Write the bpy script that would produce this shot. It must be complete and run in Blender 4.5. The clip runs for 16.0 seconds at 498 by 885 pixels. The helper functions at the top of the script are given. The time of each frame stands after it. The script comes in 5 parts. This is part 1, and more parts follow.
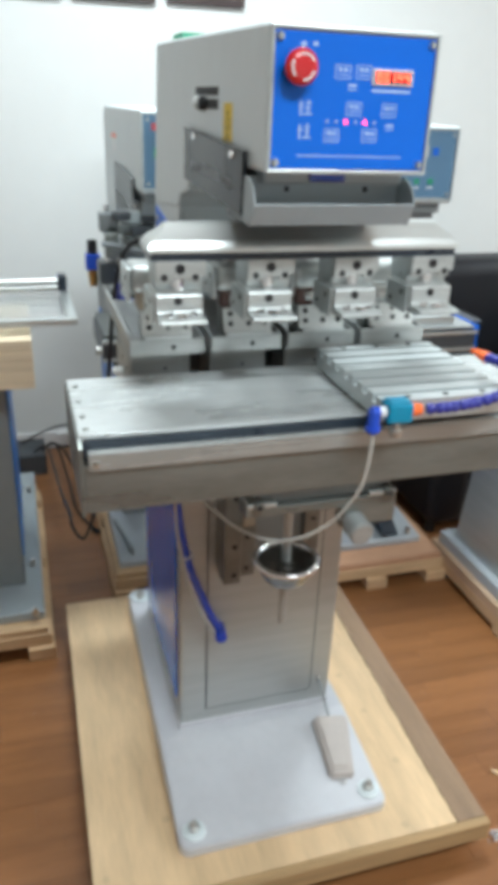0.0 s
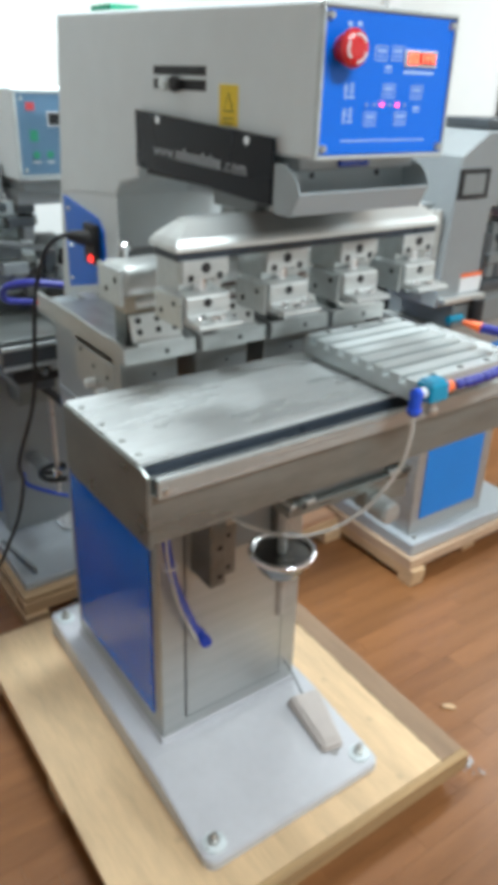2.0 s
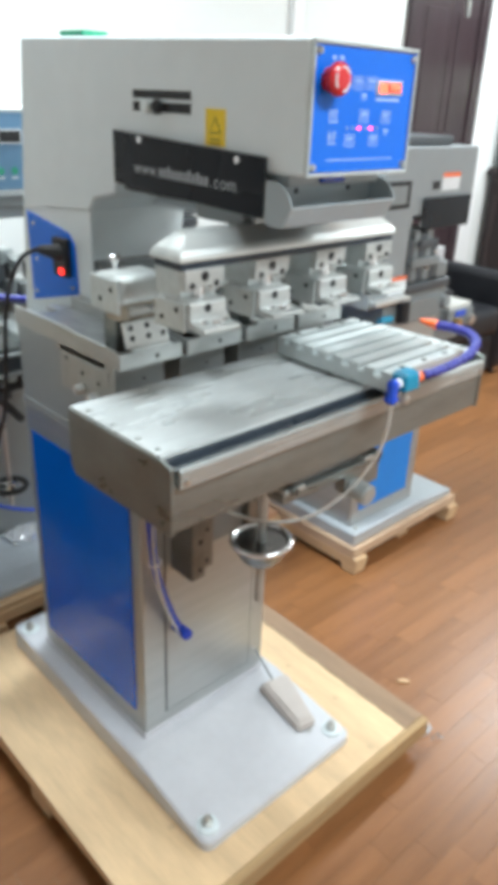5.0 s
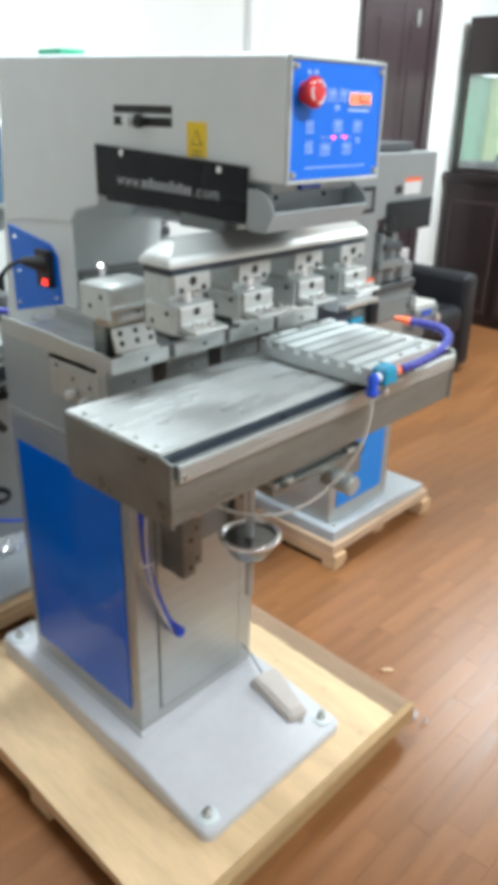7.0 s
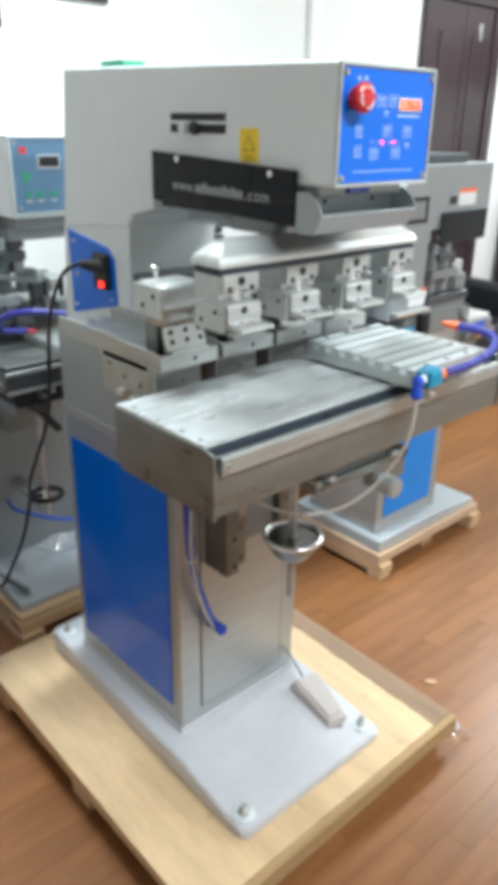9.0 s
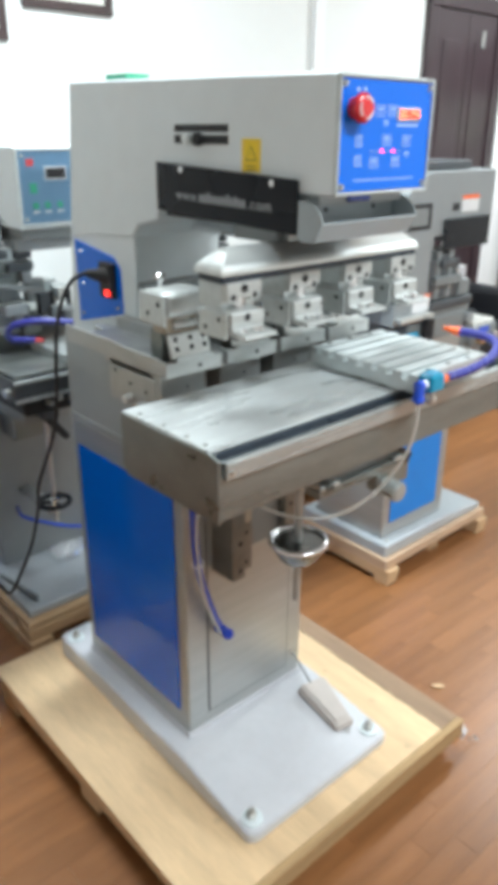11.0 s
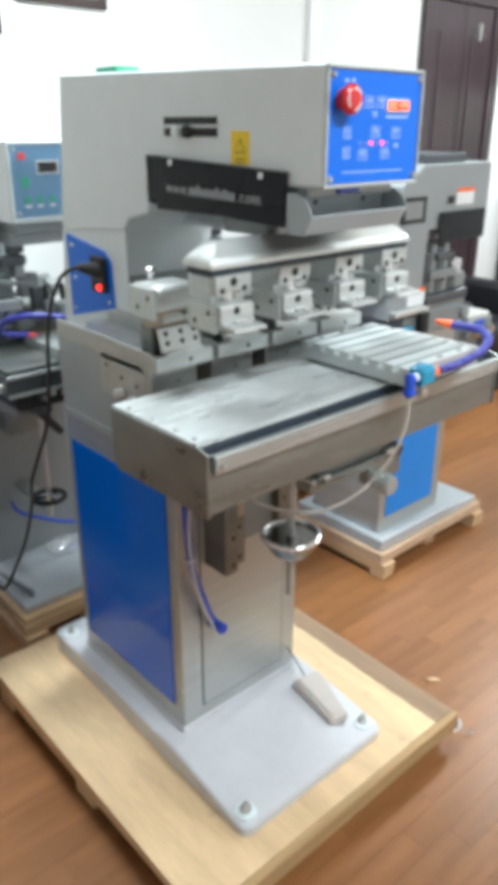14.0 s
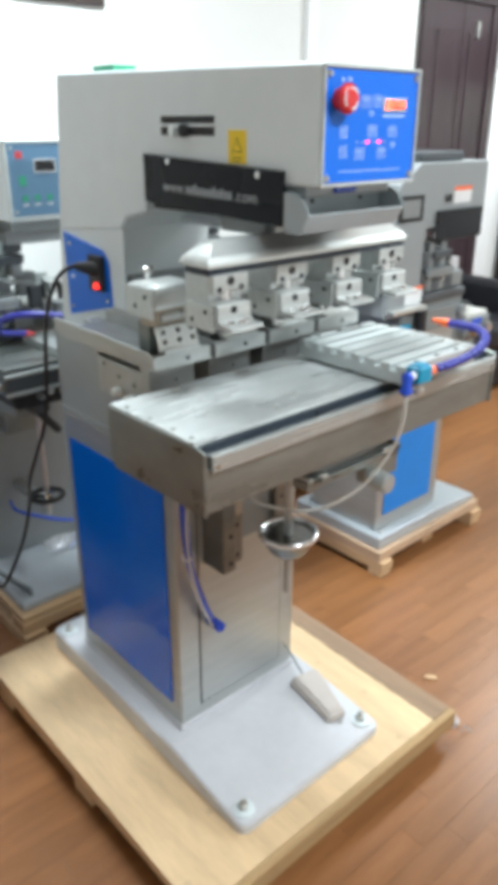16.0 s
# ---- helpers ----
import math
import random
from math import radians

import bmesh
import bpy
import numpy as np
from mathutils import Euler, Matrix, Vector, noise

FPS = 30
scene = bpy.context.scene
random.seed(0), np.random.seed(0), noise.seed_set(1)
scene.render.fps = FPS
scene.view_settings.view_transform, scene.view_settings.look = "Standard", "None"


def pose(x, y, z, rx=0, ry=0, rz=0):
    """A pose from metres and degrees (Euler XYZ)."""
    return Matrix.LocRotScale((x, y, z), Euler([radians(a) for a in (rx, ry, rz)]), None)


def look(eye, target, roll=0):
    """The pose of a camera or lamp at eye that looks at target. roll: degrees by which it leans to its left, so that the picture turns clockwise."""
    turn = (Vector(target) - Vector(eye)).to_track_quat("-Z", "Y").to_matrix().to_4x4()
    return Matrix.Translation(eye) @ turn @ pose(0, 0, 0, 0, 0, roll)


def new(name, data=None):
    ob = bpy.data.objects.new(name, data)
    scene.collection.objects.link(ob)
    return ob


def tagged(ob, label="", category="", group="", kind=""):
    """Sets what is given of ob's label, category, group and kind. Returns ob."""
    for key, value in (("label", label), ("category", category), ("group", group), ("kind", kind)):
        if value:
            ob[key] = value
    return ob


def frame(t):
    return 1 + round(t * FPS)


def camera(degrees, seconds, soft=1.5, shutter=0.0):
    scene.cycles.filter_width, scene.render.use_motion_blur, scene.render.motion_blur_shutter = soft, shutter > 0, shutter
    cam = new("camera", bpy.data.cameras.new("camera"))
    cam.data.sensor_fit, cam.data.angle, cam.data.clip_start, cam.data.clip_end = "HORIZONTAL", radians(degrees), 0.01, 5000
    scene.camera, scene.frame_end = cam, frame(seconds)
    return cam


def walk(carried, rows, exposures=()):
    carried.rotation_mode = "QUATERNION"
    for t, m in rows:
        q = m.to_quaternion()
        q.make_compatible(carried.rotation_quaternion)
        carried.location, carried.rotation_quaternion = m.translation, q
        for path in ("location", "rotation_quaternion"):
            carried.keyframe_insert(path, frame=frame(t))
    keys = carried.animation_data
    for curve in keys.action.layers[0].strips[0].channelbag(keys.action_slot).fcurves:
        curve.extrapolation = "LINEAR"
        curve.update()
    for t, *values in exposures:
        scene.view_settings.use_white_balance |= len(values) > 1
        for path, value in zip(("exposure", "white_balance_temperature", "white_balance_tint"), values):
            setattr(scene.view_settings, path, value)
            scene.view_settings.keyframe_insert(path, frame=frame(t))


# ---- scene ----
cam = camera(37.0, 16.0, soft=8.4, shutter=0.15)
PATH = [
    (0, (-0.237, -1.027, 1.501), (0.311, 0.707, 0.67), 2.3),
    (0.5, (-0.291, -0.946, 1.496), (0.379, 0.741, 0.656), 2.0),
    (1, (-0.362, -0.896, 1.511), (0.478, 0.723, 0.691), 2.7),
    (1.5, (-0.468, -0.849, 1.512), (0.479, 0.696, 0.665), 1.9),
    (2, (-0.541, -0.814, 1.506), (0.516, 0.641, 0.629), 1.9),
    (2.5, (-0.542, -0.789, 1.511), (0.542, 0.647, 0.639), 3.3),
    (3, (-0.581, -0.764, 1.506), (0.592, 0.628, 0.678), 1.4),
    (3.5, (-0.688, -0.736, 1.509), (0.53, 0.59, 0.639), -0.1),
    (4, (-0.703, -0.773, 1.513), (0.561, 0.524, 0.665), 2.5),
    (6.5, (-0.739, -0.807, 1.519), (0.522, 0.504, 0.688), 2.0),
    (7, (-0.77, -0.813, 1.52), (0.561, 0.434, 0.7), 1.2),
    (7.5, (-0.77, -0.836, 1.508), (0.504, 0.473, 0.693), 1.6),
    (8, (-0.768, -0.85, 1.499), (0.48, 0.474, 0.669), 1.6),
    (8.5, (-0.779, -0.846, 1.503), (0.465, 0.496, 0.696), 1.3),
    (11, (-0.791, -0.863, 1.508), (0.44, 0.513, 0.739), 0.3),
    (11.5, (-0.796, -0.868, 1.51), (0.444, 0.504, 0.746), 0.6),
    (12, (-0.798, -0.869, 1.508), (0.437, 0.507, 0.746), 0.6),
    (12.5, (-0.798, -0.864, 1.508), (0.437, 0.506, 0.736), 0.6),
    (13, (-0.794, -0.866, 1.508), (0.442, 0.502, 0.734), 0.7),
    (13.5, (-0.785, -0.871, 1.506), (0.445, 0.505, 0.734), 0.3),
    (14, (-0.778, -0.872, 1.505), (0.45, 0.5, 0.724), 0.1),
    (14.5, (-0.778, -0.874, 1.506), (0.444, 0.504, 0.726), 0.2),
    (15, (-0.78, -0.875, 1.505), (0.447, 0.497, 0.721), 0.3),
    (15.5, (-0.774, -0.873, 1.506), (0.454, 0.494, 0.716), 0.1),
    (16, (-0.778, -0.875, 1.507), (0.452, 0.493, 0.721), 0.1),
]
EXPOSURES = [(0, -0.15), (1, -0.12), (2, 0.0), (3.5, 0.15), (7, 0.25), (11, 0.25), (16, 0.25)]
walk(cam, [(t, look(eye, target, roll)) for t, eye, target, roll in PATH], EXPOSURES)

# ---- light ----
world = bpy.data.worlds.new("room_air")
scene.world = world
world.use_nodes = True
world.node_tree.nodes["Background"].inputs[0].default_value = (0.8, 0.9, 1.0, 1)
world.node_tree.nodes["Background"].inputs[1].default_value = 0.2


def tube_lamp(name, x, y, z, sx, sy, watts, colour=(0.845, 0.955, 1.0)):
    d = bpy.data.lights.new(name, "AREA")
    d.shape, d.size, d.size_y, d.energy, d.color = "RECTANGLE", sx, sy, watts, colour
    ob = new(name, d)
    ob.matrix_basis = pose(x, y, z, 0, 0, 0)
    return ob


for lx, ly in ((0.4, 0.9), (4.0, 0.9), (0.4, -1.6), (4.0, -1.6)):
    tube_lamp("ceiling_light", lx, ly, 2.86, 1.2, 0.3, 69.5)
tube_lamp("aquarium_light", 4.82, 1.71, 1.764, 0.25, 0.8, 2.2, (0.85, 0.92, 1.0))

# ---- materials ----


def material(name, colour, rough=0.5, metal=0.0, vary=0.12, scale=6.0, grain=None, bump=0.0, bump_scale=80.0,
             coat=0.0, spread=0.0, emit=0.0, glass=0.0, rough_vary=0.1, spec=0.5, specks=0.0):
    """A surface with variation at two scales, optional stretched grain and fine relief."""
    m = bpy.data.materials.new(name)
    m.use_nodes = True
    t = m.node_tree
    n, l = t.nodes, t.links
    b = n["Principled BSDF"]
    b.inputs["Roughness"].default_value = rough
    b.inputs["Metallic"].default_value = metal
    b.inputs["Coat Weight"].default_value = coat
    b.inputs["Coat Roughness"].default_value = 0.08
    b.inputs["Specular IOR Level"].default_value = spec
    b.inputs["Transmission Weight"].default_value = glass
    tc = n.new("ShaderNodeTexCoord")
    mp = n.new("ShaderNodeMapping")
    l.new(tc.outputs["Object"], mp.inputs["Vector"])
    if grain:
        mp.inputs["Scale"].default_value = grain
    big = n.new("ShaderNodeTexNoise")
    big.inputs["Scale"].default_value, big.inputs["Detail"].default_value = scale, 4
    fine = n.new("ShaderNodeTexNoise")
    fine.inputs["Scale"].default_value, fine.inputs["Detail"].default_value = scale * 9, 3
    for x in (big, fine):
        l.new(mp.outputs["Vector"], x.inputs["Vector"])
    mix = n.new("ShaderNodeMath")
    mix.operation = "MULTIPLY_ADD"
    l.new(fine.outputs["Fac"], mix.inputs[0])
    mix.inputs[1].default_value = 0.4
    l.new(big.outputs["Fac"], mix.inputs[2])
    ramp = n.new("ShaderNodeMapRange")
    ramp.inputs["From Min"].default_value, ramp.inputs["From Max"].default_value = 0.4, 1.0
    ramp.inputs["To Min"].default_value, ramp.inputs["To Max"].default_value = 1 - vary, 1 + vary
    l.new(mix.outputs[0], ramp.inputs["Value"])
    hsv = n.new("ShaderNodeHueSaturation")
    hsv.inputs["Color"].default_value = (*colour, 1)
    last = ramp.outputs["Result"]
    if spread:
        info = n.new("ShaderNodeObjectInfo")
        geo = n.new("ShaderNodeNewGeometry")
        add = n.new("ShaderNodeMath")
        add.operation = "ADD"
        l.new(info.outputs["Random"], add.inputs[0])
        l.new(geo.outputs["Random Per Island"], add.inputs[1])
        frac = n.new("ShaderNodeMath")
        frac.operation = "FRACT"
        l.new(add.outputs[0], frac.inputs[0])
        mr = n.new("ShaderNodeMapRange")
        mr.inputs["To Min"].default_value, mr.inputs["To Max"].default_value = 1 - spread, 1 + spread
        l.new(frac.outputs[0], mr.inputs["Value"])
        mul = n.new("ShaderNodeMath")
        mul.operation = "MULTIPLY"
        l.new(mr.outputs["Result"], mul.inputs[0])
        l.new(last, mul.inputs[1])
        last = mul.outputs[0]
    if specks:
        vor = n.new("ShaderNodeTexVoronoi")
        vor.inputs["Scale"].default_value = 13.0
        l.new(tc.outputs["Object"], vor.inputs["Vector"])
        cut = n.new("ShaderNodeMapRange")
        cut.interpolation_type = "SMOOTHSTEP"
        cut.inputs["From Min"].default_value, cut.inputs["From Max"].default_value = 0.06, 0.16
        cut.inputs["To Min"].default_value, cut.inputs["To Max"].default_value = 1 - specks, 1.0
        l.new(vor.outputs["Distance"], cut.inputs["Value"])
        sm = n.new("ShaderNodeMath")
        sm.operation = "MULTIPLY"
        l.new(cut.outputs["Result"], sm.inputs[0])
        l.new(last, sm.inputs[1])
        last = sm.outputs[0]
    l.new(last, hsv.inputs["Value"])
    l.new(hsv.outputs["Color"], b.inputs["Base Color"])
    rr = n.new("ShaderNodeMapRange")
    rr.inputs["To Min"].default_value = max(0.02, rough - rough_vary)
    rr.inputs["To Max"].default_value = min(1.0, rough + rough_vary)
    l.new(big.outputs["Fac"], rr.inputs["Value"])
    l.new(rr.outputs["Result"], b.inputs["Roughness"])
    if bump:
        bn = n.new("ShaderNodeTexNoise")
        bn.inputs["Scale"].default_value, bn.inputs["Detail"].default_value = bump_scale, 3
        l.new(mp.outputs["Vector"], bn.inputs["Vector"])
        bp = n.new("ShaderNodeBump")
        bp.inputs["Strength"].default_value, bp.inputs["Distance"].default_value = bump, 0.002
        l.new(bn.outputs["Fac"], bp.inputs["Height"])
        l.new(bp.outputs["Normal"], b.inputs["Normal"])
    if emit:
        b.inputs["Emission Color"].default_value = (*colour, 1)
        b.inputs["Emission Strength"].default_value = emit
    return m


WALL = material("wall_paint", (0.775, 0.785, 0.77), 0.85, vary=0.03, scale=1.5, bump=0.15, bump_scale=120)
CEIL = material("ceiling_paint", (0.82, 0.82, 0.80), 0.9, vary=0.03, scale=2)
PAINT = material("grey_powder_coat", (0.725, 0.785, 0.805), 0.42, 0.05, vary=0.05, scale=3, bump=0.12, bump_scale=500)
PAINT_DARK = material("grey_base_paint", (0.585, 0.59, 0.62), 0.36, 0.1, vary=0.08, scale=5, bump=0.15, bump_scale=200)
PAINT_BASE = material("worn_grey_base_paint", (0.45, 0.485, 0.51), 0.36, 0.1, vary=0.12, scale=5, bump=0.15, bump_scale=200)
PAINT_OLD = material("older_grey_paint", (0.225, 0.245, 0.25), 0.5, 0.1, vary=0.1, scale=4, bump=0.1, bump_scale=300)
STEEL = material("brushed_stainless", (0.44, 0.46, 0.455), 0.38, 0.6, vary=0.1, scale=4, grain=(1, 1, 14), bump=0.06, bump_scale=90)
STEEL_X = material("brushed_stainless_along", (0.44, 0.465, 0.46), 0.40, 0.55, vary=0.12, scale=4, grain=(0.6, 10, 10), bump=0.05, bump_scale=80)
PAINT_MID = material("mid_grey_paint", (0.285, 0.31, 0.32), 0.45, 0.1, vary=0.08, scale=4, bump=0.1, bump_scale=300)
# darker copy of the stainless: the dark floor's reflection is in its colour
STEEL_D = material("darkened_stainless", (0.235, 0.252, 0.24), 0.32, 0.65, vary=0.24, scale=7, grain=(0.6, 2, 3), rough_vary=0.16)
ALU = material("milled_aluminium", (0.57, 0.61, 0.61), 0.32, 0.75, vary=0.1, scale=12, grain=(1, 6, 6), bump=0.06, bump_scale=150)
ALU_BRIGHT = material("polished_aluminium", (0.70, 0.73, 0.72), 0.36, 0.8, vary=0.10, scale=6, rough_vary=0.06, grain=(0.4, 8, 8))
ALU_PLATE = material("table_cover_plate", (0.64, 0.67, 0.67), 0.29, 0.42, vary=0.22, scale=6, grain=(0.7, 3, 3), bump=0.04, bump_scale=60, rough_vary=0.12)
CHROME = material("chrome", (0.82, 0.82, 0.83), 0.07, 1.0, vary=0.02)
# chrome coloured dark for the floor it reflects and the openings left out
BOWL = material("darkened_chrome_bowl", (0.20, 0.20, 0.195), 0.24, 1.0, vary=0.15, scale=30)
ZINC = material("zinc_screw", (0.6, 0.6, 0.58), 0.3, 1.0, vary=0.1, scale=60)
# near-black: shade inside bores and slots, and also black print and frames
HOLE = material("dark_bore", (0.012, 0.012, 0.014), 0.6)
BLACK = material("black_gloss_plate", (0.008, 0.010, 0.014), 0.25, vary=0.1, spec=0.2)
RUBBER = material("black_rubber", (0.014, 0.014, 0.016), 0.55, vary=0.15, scale=20, bump=0.1)
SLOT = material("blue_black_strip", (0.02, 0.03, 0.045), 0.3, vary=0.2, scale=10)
BLUE_PANEL = material("blue_gloss_sheet", (0.0, 0.135, 0.74), 0.10, vary=0.06, scale=3, coat=0.0, spec=0.4, rough_vary=0.03)
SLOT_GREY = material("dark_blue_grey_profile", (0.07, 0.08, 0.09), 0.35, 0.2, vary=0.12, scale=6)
RAIL = material("satin_rail", (0.46, 0.49, 0.485), 0.28, 0.55, vary=0.2, scale=5, grain=(0.5, 8, 8), bump=0.03, bump_scale=60)
BLUE_PLATE = material("blue_inlet_paint", (0.0, 0.16, 0.78), 0.35, vary=0.05, scale=6, spec=0.3)
DARK_STEEL = material("oiled_dark_steel", (0.19, 0.195, 0.185), 0.34, 0.6, vary=0.25, scale=14, rough_vary=0.15)
JIG_ALU = material("jig_aluminium", (0.60, 0.64, 0.64), 0.36, 0.5, vary=0.08, scale=8, grain=(0.6, 6, 6), bump=0.04, bump_scale=120)
BLADE_ALU = material("bright_milled_aluminium", (0.53, 0.555, 0.545), 0.36, 0.5, vary=0.22, scale=14, grain=(1, 5, 5), bump=0.05, bump_scale=160)
PALE_ALU = material("pale_satin_aluminium", (0.78, 0.80, 0.785), 0.42, 0.15, vary=0.12, scale=12, bump=0.05, bump_scale=160)
BLUE_SKY = material("sky_blue_sheet", (0.012, 0.235, 0.74), 0.3, vary=0.04, scale=3, spec=0.3)
TRAY_GREY = material("tray_grey_paint", (0.355, 0.40, 0.42), 0.42, 0.1, vary=0.06, scale=5, bump=0.1, bump_scale=400)
BLUE_FACE = material("blue_printed_face", (0.0, 0.145, 0.72), 0.32, vary=0.04, scale=4, spec=0.35)
BLUE_OLD = material("faded_blue_face", (0.12, 0.25, 0.40), 0.35, vary=0.08, scale=5)
PRINT_WHITE = material("pale_blue_print", (0.45, 0.60, 0.88), 0.45)
FAINT_PRINT = material("grey_print", (0.34, 0.36, 0.38), 0.5)
WHITE_PRINT = material("white_print", (0.82, 0.84, 0.86), 0.5)
RED = material("red_plastic", (0.62, 0.02, 0.025), 0.25, vary=0.05, coat=0.3)
RED_LAMP = material("red_digits", (1.0, 0.10, 0.05), 0.4, emit=7.0)
SWITCH = material("red_rocker", (1.0, 0.03, 0.02), 0.4, emit=2.5)
LED = material("pink_led", (1.0, 0.05, 0.12), 0.4, emit=6.0)
LED_OFF = material("unlit_led", (0.35, 0.45, 0.75), 0.4)
DISPLAY = material("dark_red_window", (0.14, 0.015, 0.012), 0.2, coat=0.3)
GREEN = material("green_paper", (0.02, 0.36, 0.20), 0.6, vary=0.1)
GREEN_KEY = material("green_key", (0.03, 0.35, 0.20), 0.5)
RED_KEY = material("red_key", (0.55, 0.05, 0.06), 0.5)
YELLOW = material("yellow_sticker", (0.86, 0.62, 0.02), 0.5, vary=0.05)
ORANGE = material("orange_nozzle", (0.95, 0.16, 0.03), 0.4, vary=0.05)
HOSE_BLUE = material("blue_segment_hose", (0.035, 0.04, 0.30), 0.35, vary=0.15, scale=40)
TEAL = material("teal_valve", (0.0, 0.25, 0.42), 0.35, vary=0.06)
FIT_BLUE = material("blue_fitting", (0.02, 0.09, 0.62), 0.3, vary=0.05)
TUBE_BLUE = material("blue_air_tube", (0.01, 0.05, 0.42), 0.25, vary=0.08, coat=0.3)
CLEAR = material("clear_tube", (0.86, 0.86, 0.82), 0.18, vary=0.04, glass=0.55, coat=0.3)
PLASTIC_FILM = material("clear_film", (0.85, 0.86, 0.88), 0.15, vary=0.05, glass=0.6)
PEDAL = material("beige_pedal_cast", (0.52, 0.465, 0.43), 0.45, vary=0.08, scale=25, bump=0.3, bump_scale=300)
INK = material("ink_stained_steel", (0.24, 0.25, 0.25), 0.36, 0.5, vary=0.4, scale=14, grain=(3, 1, 1))
TRAY_STEEL = material("dull_tray_steel", (0.42, 0.44, 0.44), 0.36, 0.4, vary=0.14, scale=9, grain=(4, 1, 4), bump=0.04)
BROWN_BLOCK = material("brown_blade_holder", (0.10, 0.045, 0.035), 0.4, vary=0.1)
TAN_BLOCK = material("tan_fibre_block", (0.40, 0.33, 0.25), 0.5, vary=0.1)
BRASS = material("brass", (0.65, 0.42, 0.14), 0.3, 1.0, vary=0.1)
PLY = material("plywood", (0.72, 0.51, 0.30), 0.5, vary=0.22, scale=5, grain=(3.2, 0.45, 3), bump=0.15, bump_scale=60, specks=0.14)
PLY_EDGE = material("plywood_edge", (0.42, 0.27, 0.13), 0.7, vary=0.25, scale=6, grain=(0.5, 6, 20), bump=0.3)
TIMBER = material("old_timber", (0.30, 0.195, 0.12), 0.7, vary=0.22, scale=6, grain=(8, 0.7, 6), bump=0.3, bump_scale=50)
BIRCH = material("pale_birch_ply", (0.78, 0.64, 0.45), 0.55, vary=0.12, scale=6, grain=(0.5, 5, 14), bump=0.1)
ACRYLIC = material("clear_acrylic", (0.90, 0.92, 0.92), 0.08, vary=0.03, glass=0.9)
PINE = material("pale_pine", (0.62, 0.42, 0.24), 0.65, vary=0.15, scale=6, grain=(0.8, 5, 5), bump=0.2)
TAN_PLY = material("tan_plywood", (0.56, 0.39, 0.26), 0.65, vary=0.15, scale=6, grain=(0.8, 3, 5), bump=0.2)
PINK_PLY = material("reddish_plywood", (0.60, 0.34, 0.205), 0.65, vary=0.15, scale=6, grain=(0.8, 3, 5), bump=0.2)
LAMINATE = material("laminate_strip", (0.262, 0.110, 0.040), 0.33, vary=0.22, scale=3, grain=(1.0, 9, 9), spread=0.11, bump=0.05, bump_scale=40, rough_vary=0.08, spec=0.5)
UNDERLAY = material("floor_joint", (0.17, 0.075, 0.032), 0.6)
LEATHER = material("black_leather", (0.012, 0.0125, 0.016), 0.48, spec=0.3, vary=0.2, scale=8, bump=0.35, bump_scale=140)
# dark brown, with a little bluish haze mixed into the colour
DOOR_WOOD = material("dark_brown_door", (0.050, 0.032, 0.037), 0.35, vary=0.25, scale=4, grain=(8, 8, 0.8), bump=0.1)
CABINET = material("black_brown_cabinet", (0.022, 0.014, 0.014), 0.35, vary=0.2, scale=5)
FRAME_WOOD = material("dark_picture_frame", (0.055, 0.035, 0.035), 0.4, vary=0.2, scale=12)
PAPER = material("picture_paper", (0.75, 0.74, 0.68), 0.6, vary=0.08, scale=8)
WHITE_TRIM = material("white_trim", (0.8, 0.8, 0.8), 0.45, vary=0.03)
WATER = material("aquarium_back", (0.46, 0.56, 0.30), 0.4, vary=0.25, scale=4)
ALGAE = material("water_green", (0.10, 0.26, 0.17), 0.5, vary=0.3, scale=8)
ROCK = material("wet_dark_stone", (0.05, 0.055, 0.06), 0.5, vary=0.3, scale=12, bump=0.3)
JUG = material("white_translucent_plastic", (0.75, 0.76, 0.72), 0.4, vary=0.05)

# ---- mesh helpers ----


def part(name, bm, mat, parent=None, label="", smooth=False):
    """Links a bmesh as one mesh object under a thing or a part; coordinates are those of the thing's space."""
    me = bpy.data.meshes.new(name)
    bmesh.ops.recalc_face_normals(bm, faces=bm.faces[:])
    if smooth:
        for f in bm.faces:
            f.smooth = True
        for e in bm.edges:
            if len(e.link_faces) == 2 and e.calc_face_angle(0) > 0.7:
                e.smooth = False
    bm.to_mesh(me)
    bm.free()
    me.materials.append(mat)
    ob = new(name, me)
    if parent is not None:
        ob.parent = parent
    return tagged(ob, label) if label else ob


def thing(name, label, category, group="", at=None, kind=""):
    ob = new(name)
    ob.empty_display_size = 0.1
    if at is not None:
        ob.matrix_basis = at
    return tagged(ob, label, category, group, kind)


def box(x0, x1, y0, y1, z0, z1, bevel=0.0, bm=None, seg=2, m=None):
    own = bmesh.new()
    mm = Matrix.Translation(((x0 + x1) / 2, (y0 + y1) / 2, (z0 + z1) / 2)) @ Matrix.Diagonal((abs(x1 - x0), abs(y1 - y0), abs(z1 - z0), 1))
    bmesh.ops.create_cube(own, size=1, matrix=mm)
    if bevel:
        bmesh.ops.bevel(own, geom=own.edges[:], offset=bevel, segments=seg, affect="EDGES", profile=0.5)
    return join(bm, own, m)


def join(bm, own, m=None):
    if m is not None:
        bmesh.ops.transform(own, matrix=m, verts=own.verts[:])
    if bm is None:
        return own
    me = bpy.data.meshes.new("scratch")
    own.to_mesh(me)
    own.free()
    bm.from_mesh(me)
    bpy.data.meshes.remove(me)
    return bm


